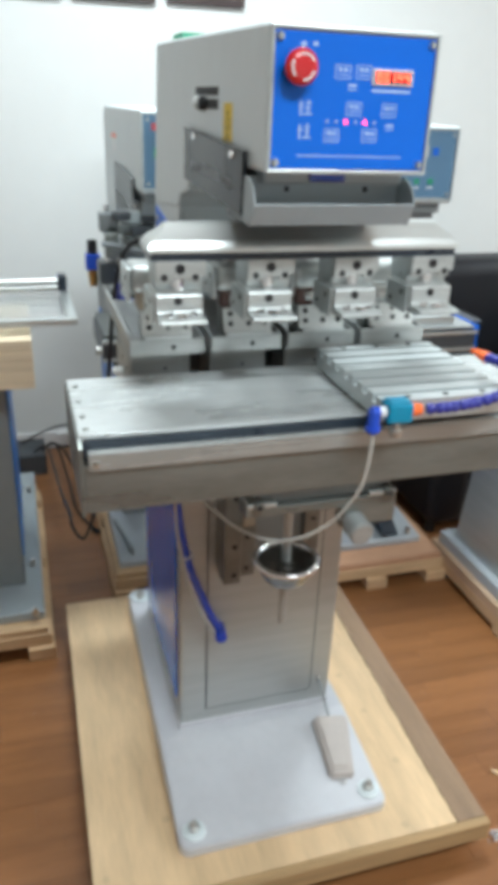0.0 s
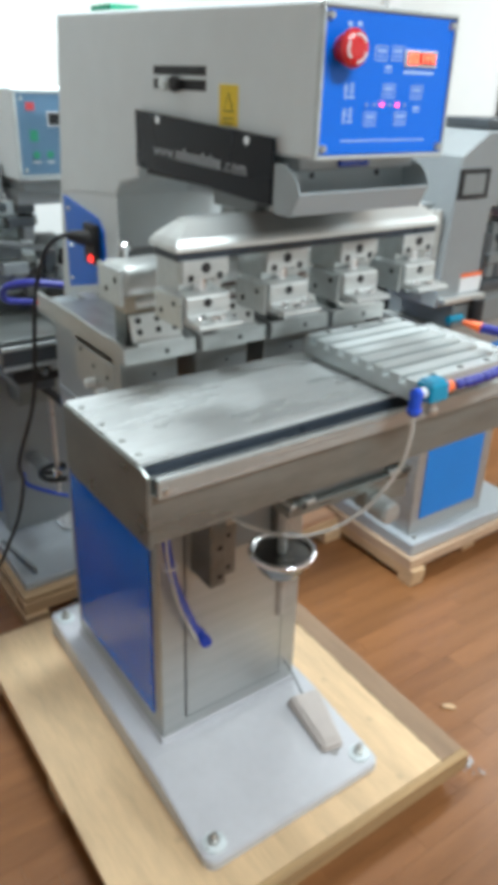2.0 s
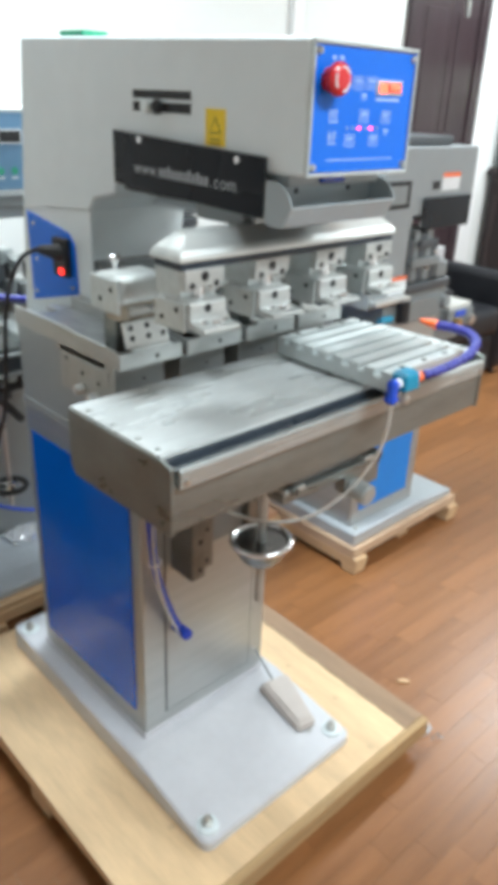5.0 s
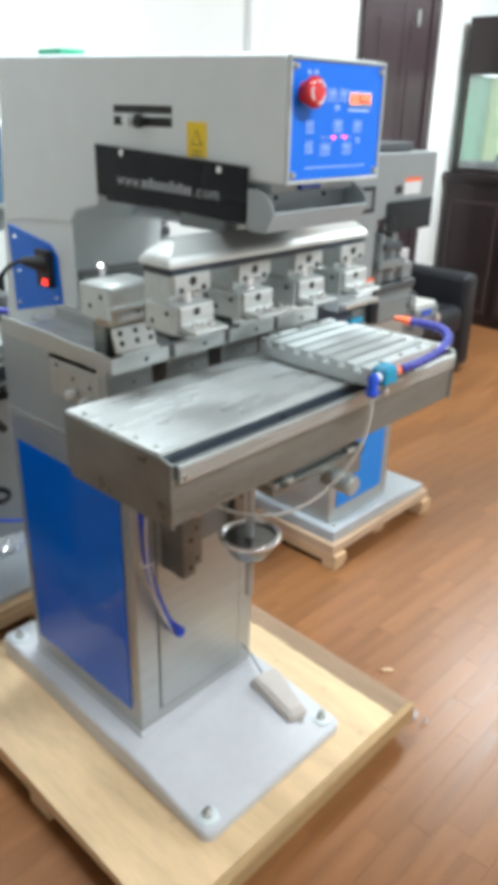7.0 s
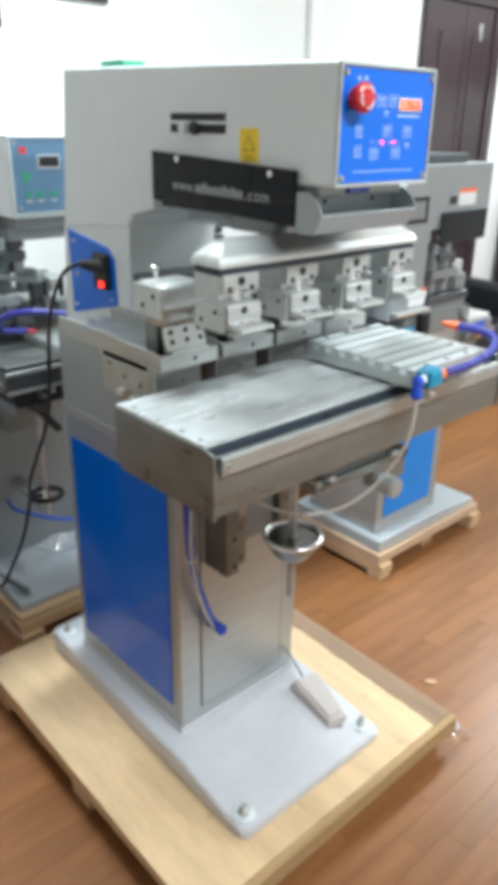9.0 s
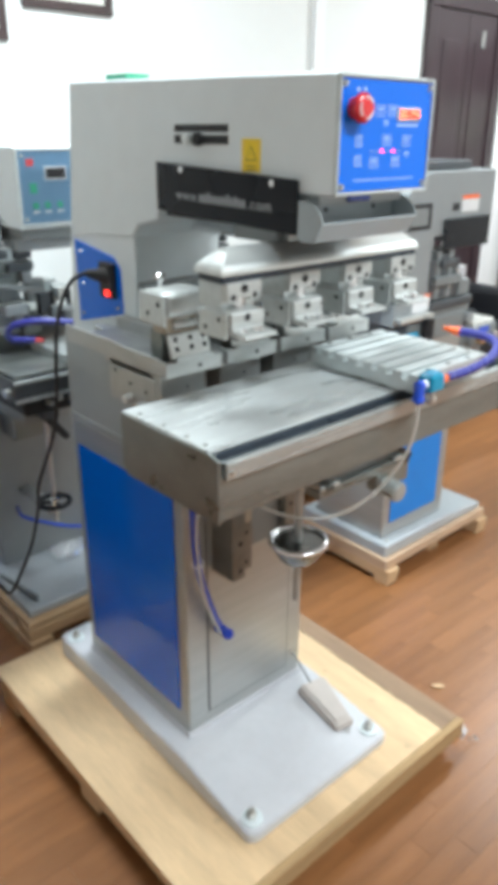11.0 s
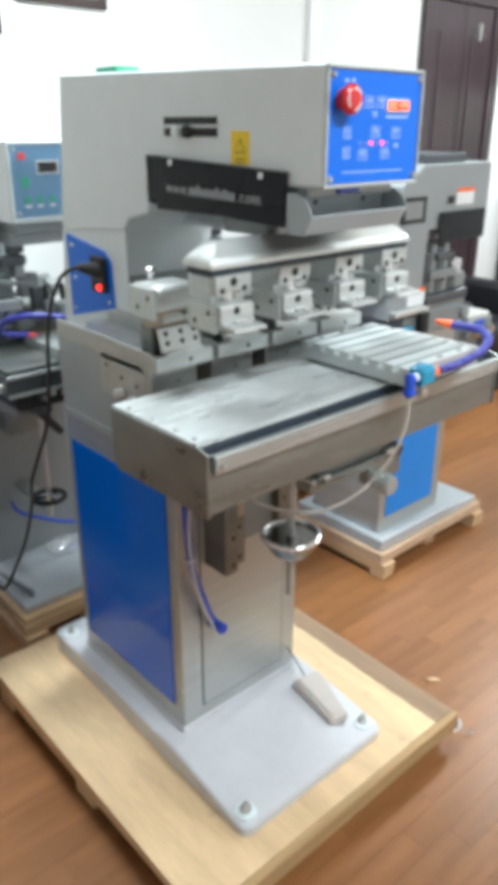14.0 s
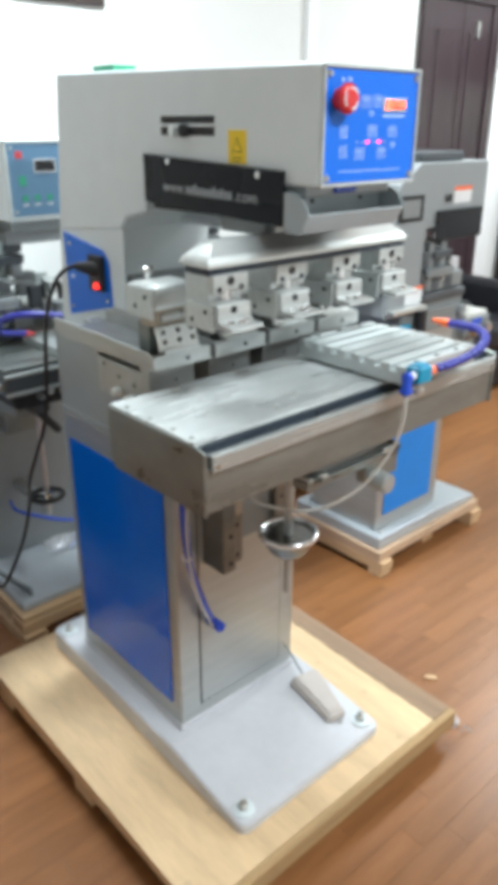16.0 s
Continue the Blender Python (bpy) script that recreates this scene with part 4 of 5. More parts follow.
part("nozzle", rod(p, p + d * 0.032 + Vector((0, 0, 0.004)), 0.0095, 0.0035, 18), ORANGE, jig, "orange nozzle")
tube = part("air_tube", sweep([(JX0 - 0.022, -0.167, 1.09), (JX0 - 0.022, -0.168, 1.05), (0.211, -0.155, 0.99), (0.186, -0.125, 0.922), (0.147, -0.09, 0.876), (0.106, -0.045, 0.854), (0.06, 0.01, 0.86), (0.02, 0.05, 0.90), (0.005, 0.08, 0.98)], 0.0031), CLEAR, mach, "clear plastic air tube", smooth=True)

# ---- under the table: slide, spindle and hand wheel ----
part("slide_plate", box(0.105, 0.141, 0.188, CY0, 0.600, 0.985, 0.003), DARK_STEEL, mach, "steel slide plate")
part("slide_rail", box(0.1425, 0.176, 0.205, CY0, 0.605, 0.985, 0.003), DARK_STEEL, mach, "steel slide rail")
part("slide_back", box(0.176, 0.283, 0.232, CY0, 0.640, 0.985, 0.002), PAINT_OLD, mach, "dark grey slide back")
part("slide_rail", box(0.283, 0.317, 0.212, CY0, 0.640, 0.985, 0.003), DARK_STEEL, mach, "steel slide rail")
part("rail_tag", box(0.147, 0.172, 0.2035, 0.2052, 0.725, 0.765), TAN_BLOCK, mach, "brown paper tag")
for z in (0.622, 0.69, 0.80, 0.86):
    bore((0.126, 0.188, z), 0.0058, mach)
for z in (0.625, 0.70):
    bore((0.157, 0.205, z), 0.0052, mach)
for z in (0.72, 0.82):
    bore((0.301, 0.212, z), 0.0050, mach)
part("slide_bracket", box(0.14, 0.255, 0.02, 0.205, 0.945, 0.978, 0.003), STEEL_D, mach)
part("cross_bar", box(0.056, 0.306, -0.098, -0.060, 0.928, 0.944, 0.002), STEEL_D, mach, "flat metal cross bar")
for x0, x1 in ((0.058, 0.104), (0.258, 0.304)):
    part("bar_tab", box(x0, x1, -0.1005, -0.062, 0.9445, 0.952, 0.0015), ALU, mach)
part("cross_rail", box(0.07, 0.30, -0.086, 0.06, 0.944, 0.978, 0.002), PAINT_OLD, mach)
for x in (0.075, 0.29):
    part("clamp_screw", rod((x, -0.108, 0.950), (x, -0.086, 0.950), 0.0085, None, 14, None, 0.002), STEEL_D, mach, "socket screw")
    bore((x, -0.108, 0.950), 0.0045, mach)
part("bar_knob", rod((0.236, -0.134, 0.897), (0.236, -0.094, 0.899), 0.0195, None, 24, None, 0.003), STEEL_X, mach, "turned metal knob")
part("knob_bracket", box(0.215, 0.31, -0.094, -0.07, 0.890, 0.928, 0.003), STEEL_D, mach)
SPX, SPY = 0.197, 0.085
part("spindle", rod((SPX, SPY, 0.572), (SPX, SPY, 0.95), 0.0085, None, 18), STEEL_X, mach, "threaded steel spindle")
wheel = part("hand_wheel", ring((SPX, SPY, 0.718), 0.0590, 0.0062, 40), CHROME, mach, "chromed hand wheel", smooth=True)
part("wheel_bowl", lathe([(0.0560, 0.716), (0.0510, 0.702), (0.0380, 0.688), (0.0190, 0.684), (0.0190, 0.678), (0.0390, 0.676), (0.0450, 0.684), (0.0550, 0.704), (0.0595, 0.714)], (SPX, SPY, 0), 36), BOWL, wheel, "deep metal bowl", smooth=True)
for k in range(3):
    a = radians(25 + 120 * k)
    d, side = Vector((math.cos(a), math.sin(a), 0)), Vector((-math.sin(a), math.cos(a), 0))
    sp = bmesh.new()
    ends = ((0.016, 0.690, 0.013), (0.036, 0.696, 0.009), (0.054, 0.717, 0.012))
    rows = [[sp.verts.new(Vector((SPX, SPY, z + dz)) + d * r + side * w * q) for q, dz in ((-1, 0), (1, 0), (1, -0.005), (-1, -0.005))] for r, z, w in ends]
    for p, q in zip(rows, rows[1:]):
        for n in range(4):
            sp.faces.new((p[n], p[(n + 1) % 4], q[(n + 1) % 4], q[n]))
    sp.faces.new(rows[0])
    sp.faces.new(rows[-1])
    part("spoke", sp, CHROME, wheel)
part("hub", lathe([(0.019, 0.670), (0.019, 0.690), (0.012, 0.696)], (SPX, SPY, 0), 20), CHROME, wheel)

# blue hose down to the column door
bh = part("blue_hose", sweep([(0.000, 0.170, 0.98), (0.010, 0.198, 0.80), (0.034, 0.220, 0.66), (0.062, 0.230, 0.57), (0.092, 0.236, 0.49), (0.113, 0.238, 0.447)], lambda s: 0.0095 - 0.001 * s, 12), TUBE_BLUE, mach, "flat blue plastic hose", smooth=True)
part("hose_elbow", rod((0.108, 0.205, 0.452), (0.118, CY0, 0.440), 0.0130, None, 18, None, 0.003), TUBE_BLUE, bh)
part("side_tube", sweep([(0.000, 0.160, 0.92), (0.008, 0.188, 0.75), (0.034, 0.209, 0.62), (0.062, 0.217, 0.53), (0.100, 0.224, 0.446)], 0.003), CLEAR, bh, "thin clear tube")
part("cable_tie", ring((0.033, 0.219, 0.665), 0.0128, 0.0018, 20, 6, None, pose(0, 0, 0, 0, -16, 0)), WHITE_PRINT, bh)

# foot pedal on the base plate
pedal = thing("foot_pedal", "beige cast foot pedal resting on the grey base plate", "pedal", at=pose(0.366, 0.126, 0.1425) @ pose(0, 0, 0, 7.8, 0, 0) @ pose(0, 0, 0, 0, 0, -10))
cast = bmesh.new()
tiers = []
for inset, heights in ((0.0, (0.0, 0.0, 0.0, 0.0)), (0.001, (0.010, 0.010, 0.014, 0.014)), (0.007, (0.022, 0.022, 0.034, 0.034))):
    outline = ((-0.0290 + inset, -0.080 + inset * 1.4), (0.0290 - inset, -0.080 + inset * 1.4), (0.0440 - inset, 0.074 - inset), (-0.0440 + inset, 0.074 - inset))
    tiers.append([cast.verts.new((x, y, h)) for (x, y), h in zip(outline, heights)])
for p, q in zip(tiers, tiers[1:]):
    for n in range(4):
        cast.faces.new((p[n], p[(n + 1) % 4], q[(n + 1) % 4], q[n]))
cast.faces.new(tiers[0])
cast.faces.new(tiers[-1])
bmesh.ops.recalc_face_normals(cast, faces=cast.faces[:])
bmesh.ops.bevel(cast, geom=[e for e in cast.edges if e.calc_face_angle(0) > 0.35], offset=0.0055, segments=3, affect="EDGES")
part("housing", cast, PEDAL, pedal, smooth=True)
tread = prism([(-0.019, -0.060), (0.019, -0.060), (0.027, 0.030), (-0.027, 0.030)], "z", 0.0, 0.0030, 0.0012, m=pose(0, 0, 0.0268, 4.4, 0, 0))
part("treadle", tread, PEDAL, pedal)
part("foot_eye", ring((0.002, -0.084, 0.005), 0.006, 0.0018, 16, 6), ZINC, pedal)
pc = part("pedal_cord", sweep([(0.376, 0.192, 0.170), (0.374, 0.212, 0.192), (0.371, 0.240, 0.220), (0.369, 0.260, 0.236)], 0.0028), PAINT_OLD)
tagged(pc, "thin grey pedal cord running into the column", "cable")

# ---- pallet under the main machine ----
pallet = thing("plywood_pallet", "pale plywood pallet with a dark timber edge strip under the machine", "pallet")
erode = random.Random(7)
edge_pts = [(0.567 + 0.034 * k / 40 + erode.uniform(-0.0026, 0.0012), -0.092 + 0.976 * k / 40) for k in range(41)]
part("top_sheet", prism([(-0.206, -0.092)] + edge_pts + [(-0.192, 0.884)], "z", 0.084, 0.0995), PLY, pallet, "pale plywood sheet with a splintered edge")
part("edge_strip", prism([(0.5685, -0.092), (0.638, -0.092), (0.660, 0.884), (0.6035, 0.884)], "z", 0.078, 0.0985, 0.002), TIMBER, pallet, "dull brown timber strip")
part("front_beam", box(-0.206, 0.638, -0.112, -0.0925, 0.050, 0.0985, 0.002), PLY_EDGE, pallet, "brown timber front edge")
for x in (-0.19, 0.17, 0.56):
    part("runner", box(x, x + 0.07, -0.09, 0.86, 0.035, 0.0835, 0.002), PINE, pallet)
    for y in (-0.08, 0.34, 0.77):
        part("block", box(x, x + 0.07, y, y + 0.08, 0.0, 0.0345, 0.002), PINE, pallet)

# ---- the other printing machines in the room ----


def old_machine(at, label, head_z, faces, shuttle=True, pads=1, side_plate=BLACK, chamfer=False, h0=0.07, h1=0.30, front=-0.012, cover=None):
    """A smaller printing machine of the same make; its front looks towards minus y of its own space."""
    m = thing("pad_printing_machine", label, "machine", "printing machines in the room", at)
    z = head_z
    part("base_plate", prism([(front, 0.10), (front, 0.124), (front + 0.247, 0.145), (0.83, 0.145), (0.83, 0.10)], "x", -0.018, 0.40, 0.005), PAINT_BASE, m, "grey painted base plate")
    for x, y in ((0.36, front + 0.024), (0.01, 0.79), (0.36, 0.79)):
        part("levelling_bolt", rod((x, y, 0.118), (x, y, 0.150), 0.011, 0.008, 12), ZINC, m)
    part("column", prism([(0.03, 0.144), (0.35, 0.144), (0.275 if chamfer else 0.35, 0.86), (0.03, 0.86)], "y", 0.437 if chamfer else 0.26, 0.80, 0.004), STEEL if chamfer else PAINT_MID, m, "grey metal column")
    for x in (0.0262,) if chamfer else (0.0262, 0.3502):
        part("side_panel", box(x, x + 0.0036, 0.485 if chamfer else 0.31, 0.762 if chamfer else 0.74, 0.20, 0.78, 0.001), BLUE_SKY, m, "blue sheet panel")
    part("bed", box(0.02, 0.28 if chamfer else 0.36, 0.437 if chamfer else 0.24, 0.76, 0.858, 0.935, 0.005), PAINT_OLD, m)
    back = [(0.80, z - 0.06), (0.70, z)] if chamfer else [(0.735, z - 0.02), (0.69, z)]
    nose = 0.325 if chamfer else -0.06
    part("housing", prism([(nose, z - 0.20), (nose, z - 0.004), (nose + 0.005, z), back[1], back[0], (0.83 if chamfer else 0.74, 0.93), (0.655 if chamfer else 0.52, 0.93), (0.655 if chamfer else 0.48, z - 0.24), (0.645 if chamfer else 0.44, z - 0.20)], "x", h0, h1, 0.005), PAINT if not chamfer else PAINT_MID, m, "grey painted housing")
    if not chamfer:
        fc = part("control_face", box(0.078, 0.292, -0.064, -0.0605, z - 0.185, z - 0.012, 0.001), BLUE_OLD, m, "faded blue control face")
        rim = bmesh.new()
        for a in ((0.071, 0.299, z - 0.011, z - 0.005), (0.071, 0.299, z - 0.194, z - 0.186), (0.071, 0.0775, z - 0.186, z - 0.011), (0.2925, 0.299, z - 0.186, z - 0.011)):
            box(a[0], a[1], -0.066, -0.058, a[2], a[3], 0.001, rim)
        part("face_frame", rim, ALU, m)
        for x in (0.088, 0.282):
            for zz in (z - 0.022, z - 0.175):
                screw((x, -0.064, zz), 0.005, fc)
        part("red_mark", box(0.098, 0.118, -0.0655, -0.064, z - 0.047, z - 0.030), RED_KEY, fc)
        part("display", box(0.150, 0.205, -0.066, -0.064, z - 0.078, z - 0.052, 0.001), HOLE, fc, "dark display window")
        part("display_rim", box(0.147, 0.208, -0.0648, -0.064, z - 0.081, z - 0.049), WHITE_PRINT, fc)
        part("blue_key", box(0.222, 0.240, -0.0655, -0.064, z - 0.075, z - 0.055), BLUE_FACE, fc)
        part("green_key", box(0.103, 0.122, -0.0655, -0.064, z - 0.112, z - 0.088), GREEN_KEY, fc)
        for x in (0.115, 0.148, 0.183, 0.225):
            part("round_key", rod((x, -0.0662, z - 0.142), (x, -0.064, z - 0.142), 0.0085, None, 16), GREEN_KEY, fc)
            part("key_bar", box(x - 0.009, x + 0.009, -0.0648, -0.064, z - 0.160, z - 0.156), WHITE_PRINT, fc)
    part("side_plate", prism([(0.05, z - 0.255), (0.05, z - 0.175), (0.40, z - 0.155), (0.40, z - 0.235)], "x", h0 - 0.010, h0 - 0.006, 0.001) if not chamfer else box(h0 - 0.010, h0 - 0.006, 0.345, 0.608, z - 0.243, z - 0.147, 0.001), side_plate if chamfer else PAINT_MID, m, "dark side plate")
    st = part("sticker", box(h0 - 0.0008, h0, 0.415, 0.513, z - 0.13, z - 0.077), WHITE_PRINT, m, "white label with an orange edge")
    part("print_bar", box(h0 - 0.0012, h0 - 0.0008, 0.415, 0.513, z - 0.090, z - 0.077), ORANGE, st)
    part("head_floor", box(h0 + 0.015, h1 - 0.015, nose + 0.03, nose + 0.46 if not chamfer else 0.50, z - 0.23, z - 0.199, 0.003), PAINT_OLD, m)
    # inking and pads
    if not chamfer:
        part("ink_bed", box(0.0, 0.37, 0.14, 0.56, 0.935, 0.975, 0.004), STEEL_D, m)
        for i in range(pads):
            cx = 0.06 + i * 0.25 / max(1, pads - 1)
            part("ink_tray", prism([(0.06, 0.985), (0.06, 1.01), (0.07, 1.01), (0.073, 0.992), (0.40, 0.992), (0.40, 0.985)], "x", cx - 0.055, cx + 0.055, 0.001), ALU, m)
            part("tray_support", box(cx - 0.05, cx + 0.05, 0.09, 0.40, 0.93, 0.985, 0.002), STEEL_D, m)
            hold = part("pad_holder", box(cx - 0.03, cx + 0.03, 0.03, 0.075, 1.08, 1.16, 0.002), STEEL_D, m)
            for dx in (-0.016, 0.014):
                bore((cx + dx, 0.03, 1.12), 0.005, hold)
            part("pad_post", rod((cx, 0.05, z - 0.31), (cx, 0.05, 1.07), 0.012, None, 14), CHROME, hold)
            part("pad_clamp", box(cx - 0.035, cx + 0.03, -0.01, 0.08, 1.048, 1.078, 0.003), ALU, m)
            part("doctor_blade", prism([(0.08, 1.02), (0.092, 1.055), (0.10, 1.055), (0.09, 1.02)], "x", cx - 0.04, cx + 0.04), ALU, m)
            part("blade_cylinder", box(cx - 0.045, cx + 0.02, 0.10, 0.18, 1.055, 1.12, 0.004), PAINT_OLD, m)
            part("cylinder_arm", box(cx - 0.03, cx + 0.02, 0.18, 0.44, 1.07, 1.11, 0.003), PAINT_OLD, m)
            part("adjust_knob", rod((cx + 0.01, 0.14, 1.12), (cx + 0.01, 0.14, 1.16), 0.01, 0.012, 12), RUBBER, m)
        part("pad_bar", box(-0.02, 0.135, 0.02, 0.10, 1.16, 1.185, 0.006), STEEL_D, m, "aluminium pad bar")
        part("carriage", box(0.08, 0.285, 0.0, 0.42, 1.212, z - 0.228, 0.004), PAINT_MID, m)
        for x0, y0, z0, dx, dy, dz, mt in ((-0.03, 0.02, 1.165, 0.05, 0.06, 0.05, PAINT_OLD), (0.03, 0.03, 1.185, 0.06, 0.05, 0.035, ALU), (0.08, 0.02, 1.19, 0.05, 0.05, 0.022, SLOT_GREY), (-0.02, 0.0, 1.10, 0.035, 0.05, 0.065, STEEL_D), (0.09, 0.01, 1.125, 0.03, 0.05, 0.035, PAINT_MID), (-0.035, 0.04, 1.02, 0.05, 0.08, 0.06, SLOT_GREY), (0.0, -0.01, 1.20, 0.05, 0.05, 0.022, SLOT_GREY), (0.05, 0.0, 1.16, 0.07, 0.03, 0.025, SLOT_GREY), (0.10, 0.06, 0.99, 0.06, 0.10, 0.035, SLOT_GREY), (0.17, 0.08, 0.985, 0.09, 0.12, 0.025, STEEL_D), (0.23, 0.05, 0.985, 0.05, 0.06, 0.045, PAINT_OLD)):
            part("linkage_block", box(x0, x0 + dx, y0, y0 + dy, z0, z0 + dz, 0.004), mt, m)
        for x0 in (-0.01, 0.07):
            part("guide_rod", rod((x0, 0.055, 1.03), (x0, 0.055, 1.235), 0.009, None, 12), CHROME, m)
        lr = random.Random(21)
        for k in range(16):
            x0, y0, z0 = lr.uniform(0.0, 0.30), lr.uniform(0.0, 0.34), lr.uniform(0.99, 1.05)
            part("linkage_block", box(x0, x0 + lr.uniform(0.02, 0.06), y0, y0 + lr.uniform(0.02, 0.07), z0 - 0.02, z0 + lr.uniform(0.01, 0.05), 0.004), (SLOT_GREY, DARK_STEEL, PAINT_OLD, ALU)[k % 4], m)
        for k in range(7):
            x0, y0 = lr.uniform(0.0, 0.30), lr.uniform(-0.02, 0.2)
            part("adjust_screw", rod((x0, y0, 0.985), (x0, y0, lr.uniform(1.04, 1.10)), 0.008, None, 12, None, 0.002), (ZINC, RUBBER)[k % 2], m)
        part("tie_bar", rod((-0.03, 0.0, 1.14), (0.14, 0.0, 1.105), 0.008, None, 12), PAINT_OLD, m)
    else:
        part("table_bed", box(0.03, 0.24, 0.40, 0.64, 0.93, 0.955, 0.004), PAINT_OLD, m)
        st2 = part("pad_stack", box(0.06, 0.15, 0.48, 0.63, 0.985, 1.15, 0.006), PAINT_OLD, m, "dark pad mechanism")
        for y, w, top, mt in ((0.615, 0.030, 1.125, SLOT_GREY), (0.585, 0.028, 1.155, PAINT_OLD), (0.548, 0.035, 1.14, SLOT_GREY), (0.515, 0.031, 1.165, PAINT_OLD), (0.480, 0.033, 1.12, SLOT_GREY)):
            part("stack_plate", box(0.035, 0.062, y, y + w, 0.99, top, 0.003), mt, st2)
        part("stack_bar", box(0.018, 0.036, 0.485, 0.635, 1.04, 1.068, 0.003), PAINT_OLD, st2)
        part("stack_bar", box(0.022, 0.036, 0.50, 0.60, 1.10, 1.122, 0.003), SLOT_GREY, st2)
        for y, z0 in ((0.515, 1.14), (0.595, 1.15)):
            part("stack_rod", rod((0.08, y, 1.10), (0.08, y, z0 + 0.03), 0.012, None, 14), ZINC, st2)
        for y, zz in ((0.533, 1.03), (0.50, 1.08), (0.60, 1.06)):
            part("stack_screw", rod((0.034, y, zz), (0.028, y, zz), 0.007, None, 10), ZINC, st2)
        part("stack_foot", box(0.02, 0.17, 0.40, 0.645, 0.955, 0.988, 0.006), SLOT_GREY, m)
        part("side_clamp", box(0.03, 0.10, 0.41, 0.475, 0.988, 1.045, 0.008), PAINT_OLD, m)
        part("clamp_arm", box(0.05, 0.09, 0.41, 0.47, 1.045, 1.085, 0.004), PAINT_DARK, m)
        part("stack_neck", box(0.04, 0.14, 0.40, 0.60, 0.86, 0.932, 0.01), SLOT_GREY, m)
        part("stack_knob", rod((0.045, 0.42, 0.905), (0.005, 0.42, 0.905), 0.026, 0.022, 16, None, 0.004), PAINT_MID, m)
        v = part("lower_unit", box(0.02, 0.12, 0.21, 0.37, 0.79, 0.862, 0.008), PAINT_OLD, m, "grey lower unit")
        part("unit_cover", box(0.03, 0.12, 0.22, 0.36, 0.862, 0.876, 0.003), JUG, v)
        part("unit_label", box(0.016, 0.0205, 0.27, 0.33, 0.835, 0.855), FIT_BLUE, v)
        part("unit_bolt", rod((0.021, 0.325, 0.815), (0.0, 0.325, 0.815), 0.017, None, 12), BRASS, v)
        part("unit_bolt", rod((0.021, 0.24, 0.815), (0.0, 0.24, 0.815), 0.02, None, 14, None, 0.003), ZINC, v)
        part("unit_arm", box(0.05, 0.11, 0.25, 0.44, 0.74, 0.79, 0.006), PAINT_OLD, m)
        part("unit_strut", box(0.05, 0.11, 0.34, 0.44, 0.79, 0.862, 0.006), PAINT_OLD, m)
    if shuttle:
        tb = part("shuttle_body", box(-0.06, 0.36, -0.20, 0.04, 0.872, 0.930, 0.003), SLOT_GREY, m, "dark grey shuttle table")
        for z0 in (0.872, 0.921):
            part("table_rail", box(-0.062, 0.362, -0.206, -0.1995, z0, z0 + 0.010, 0.002), ALU, tb, "bright metal rail")
        part("table_bracket", box(-0.02, 0.16, -0.16, 0.06, 0.815, 0.872, 0.006), RUBBER, m)
        part("bracket_arm", box(0.0, 0.06, -0.10, 0.262, 0.77, 0.815, 0.006), PAINT_OLD, m)
        part("table_knob", rod((0.30, -0.22, 0.85), (0.30, -0.16, 0.85), 0.02, None, 16, None, 0.003), RUBBER, m)
        part("end_roller", rod((-0.075, -0.17, 0.895), (-0.06, -0.17, 0.895), 0.012, None, 12), ZINC, m)
        part("base_gusset", prism([(-0.012, 0.22), (0.024, 0.02), (0.032, 0.02), (-0.002, 0.22)], "z", 0.122, 0.152), PAINT_OLD, m)
        part("cover_plate", box(-0.055, 0.355, -0.195, 0.038, 0.936, 0.942, 0.001), cover or STEEL_D, tb)
        # dark filler, its colour is the shade between table body and cover
        part("gap_strip", box(-0.05, 0.42, -0.134, 0.03, 0.929, 0.937), SLOT, tb)
        part("jig", box(0.10, 0.30, -0.17, 0.02, 0.9422, 0.965, 0.002), ALU, tb)
        part("loop_hose", sweep([(0.28, -0.19, 0.98), (0.20, -0.20, 1.03), (0.06, -0.16, 1.06), (0.0, -0.10, 1.045), (0.01, -0.05, 1.0), (0.08, -0.05, 0.985)], 0.0085), HOSE_BLUE, tb, "blue segment hose", smooth=True)
        part("hose_tip", rod((0.075, -0.05, 0.985), (0.105, -0.05, 0.98), 0.009, 0.004, 12), RED_KEY, tb)
        part("slide_plate", box(0.08, 0.20, 0.16, 0.262, 0.62, 0.90, 0.003), STEEL_D, m)
        part("spindle", rod((0.134, 0.05, 0.37), (0.134, 0.05, 0.88), 0.007, None, 12), ZINC, m)
        part("slide_arm", box(0.10, 0.17, 0.03, 0.16, 0.845, 0.872, 0.003), STEEL_D, m)
        wh = part("hand_wheel", ring((0.134, 0.05, 0.437), 0.048, 0.008, 28, 8), RUBBER, m, "black hand wheel", smooth=True)
        part("hub", lathe([(0.014, 0.417), (0.014, 0.447), (0.008, 0.452)], (0.134, 0.05, 0), 14), CHROME, wh)
        for k in range(3):
            a = radians(30 + 120 * k)
            part("spoke", rod((0.134, 0.05, 0.434), (0.134 + 0.048 * math.cos(a), 0.05 + 0.048 * math.sin(a), 0.437), 0.006, None, 8), RUBBER, wh)
        part("wheel_bracket", box(0.114, 0.154, 0.05, 0.262, 0.395, 0.415, 0.003), STEEL, m)
        part("air_line", sweep([(0.10, 0.262, 0.345), (0.082, 0.18, 0.350), (0.14, 0.155, 0.318), (0.22, 0.155, 0.275), (0.31, 0.18, 0.235), (0.34, 0.262, 0.22)], 0.006), FIT_BLUE, m)
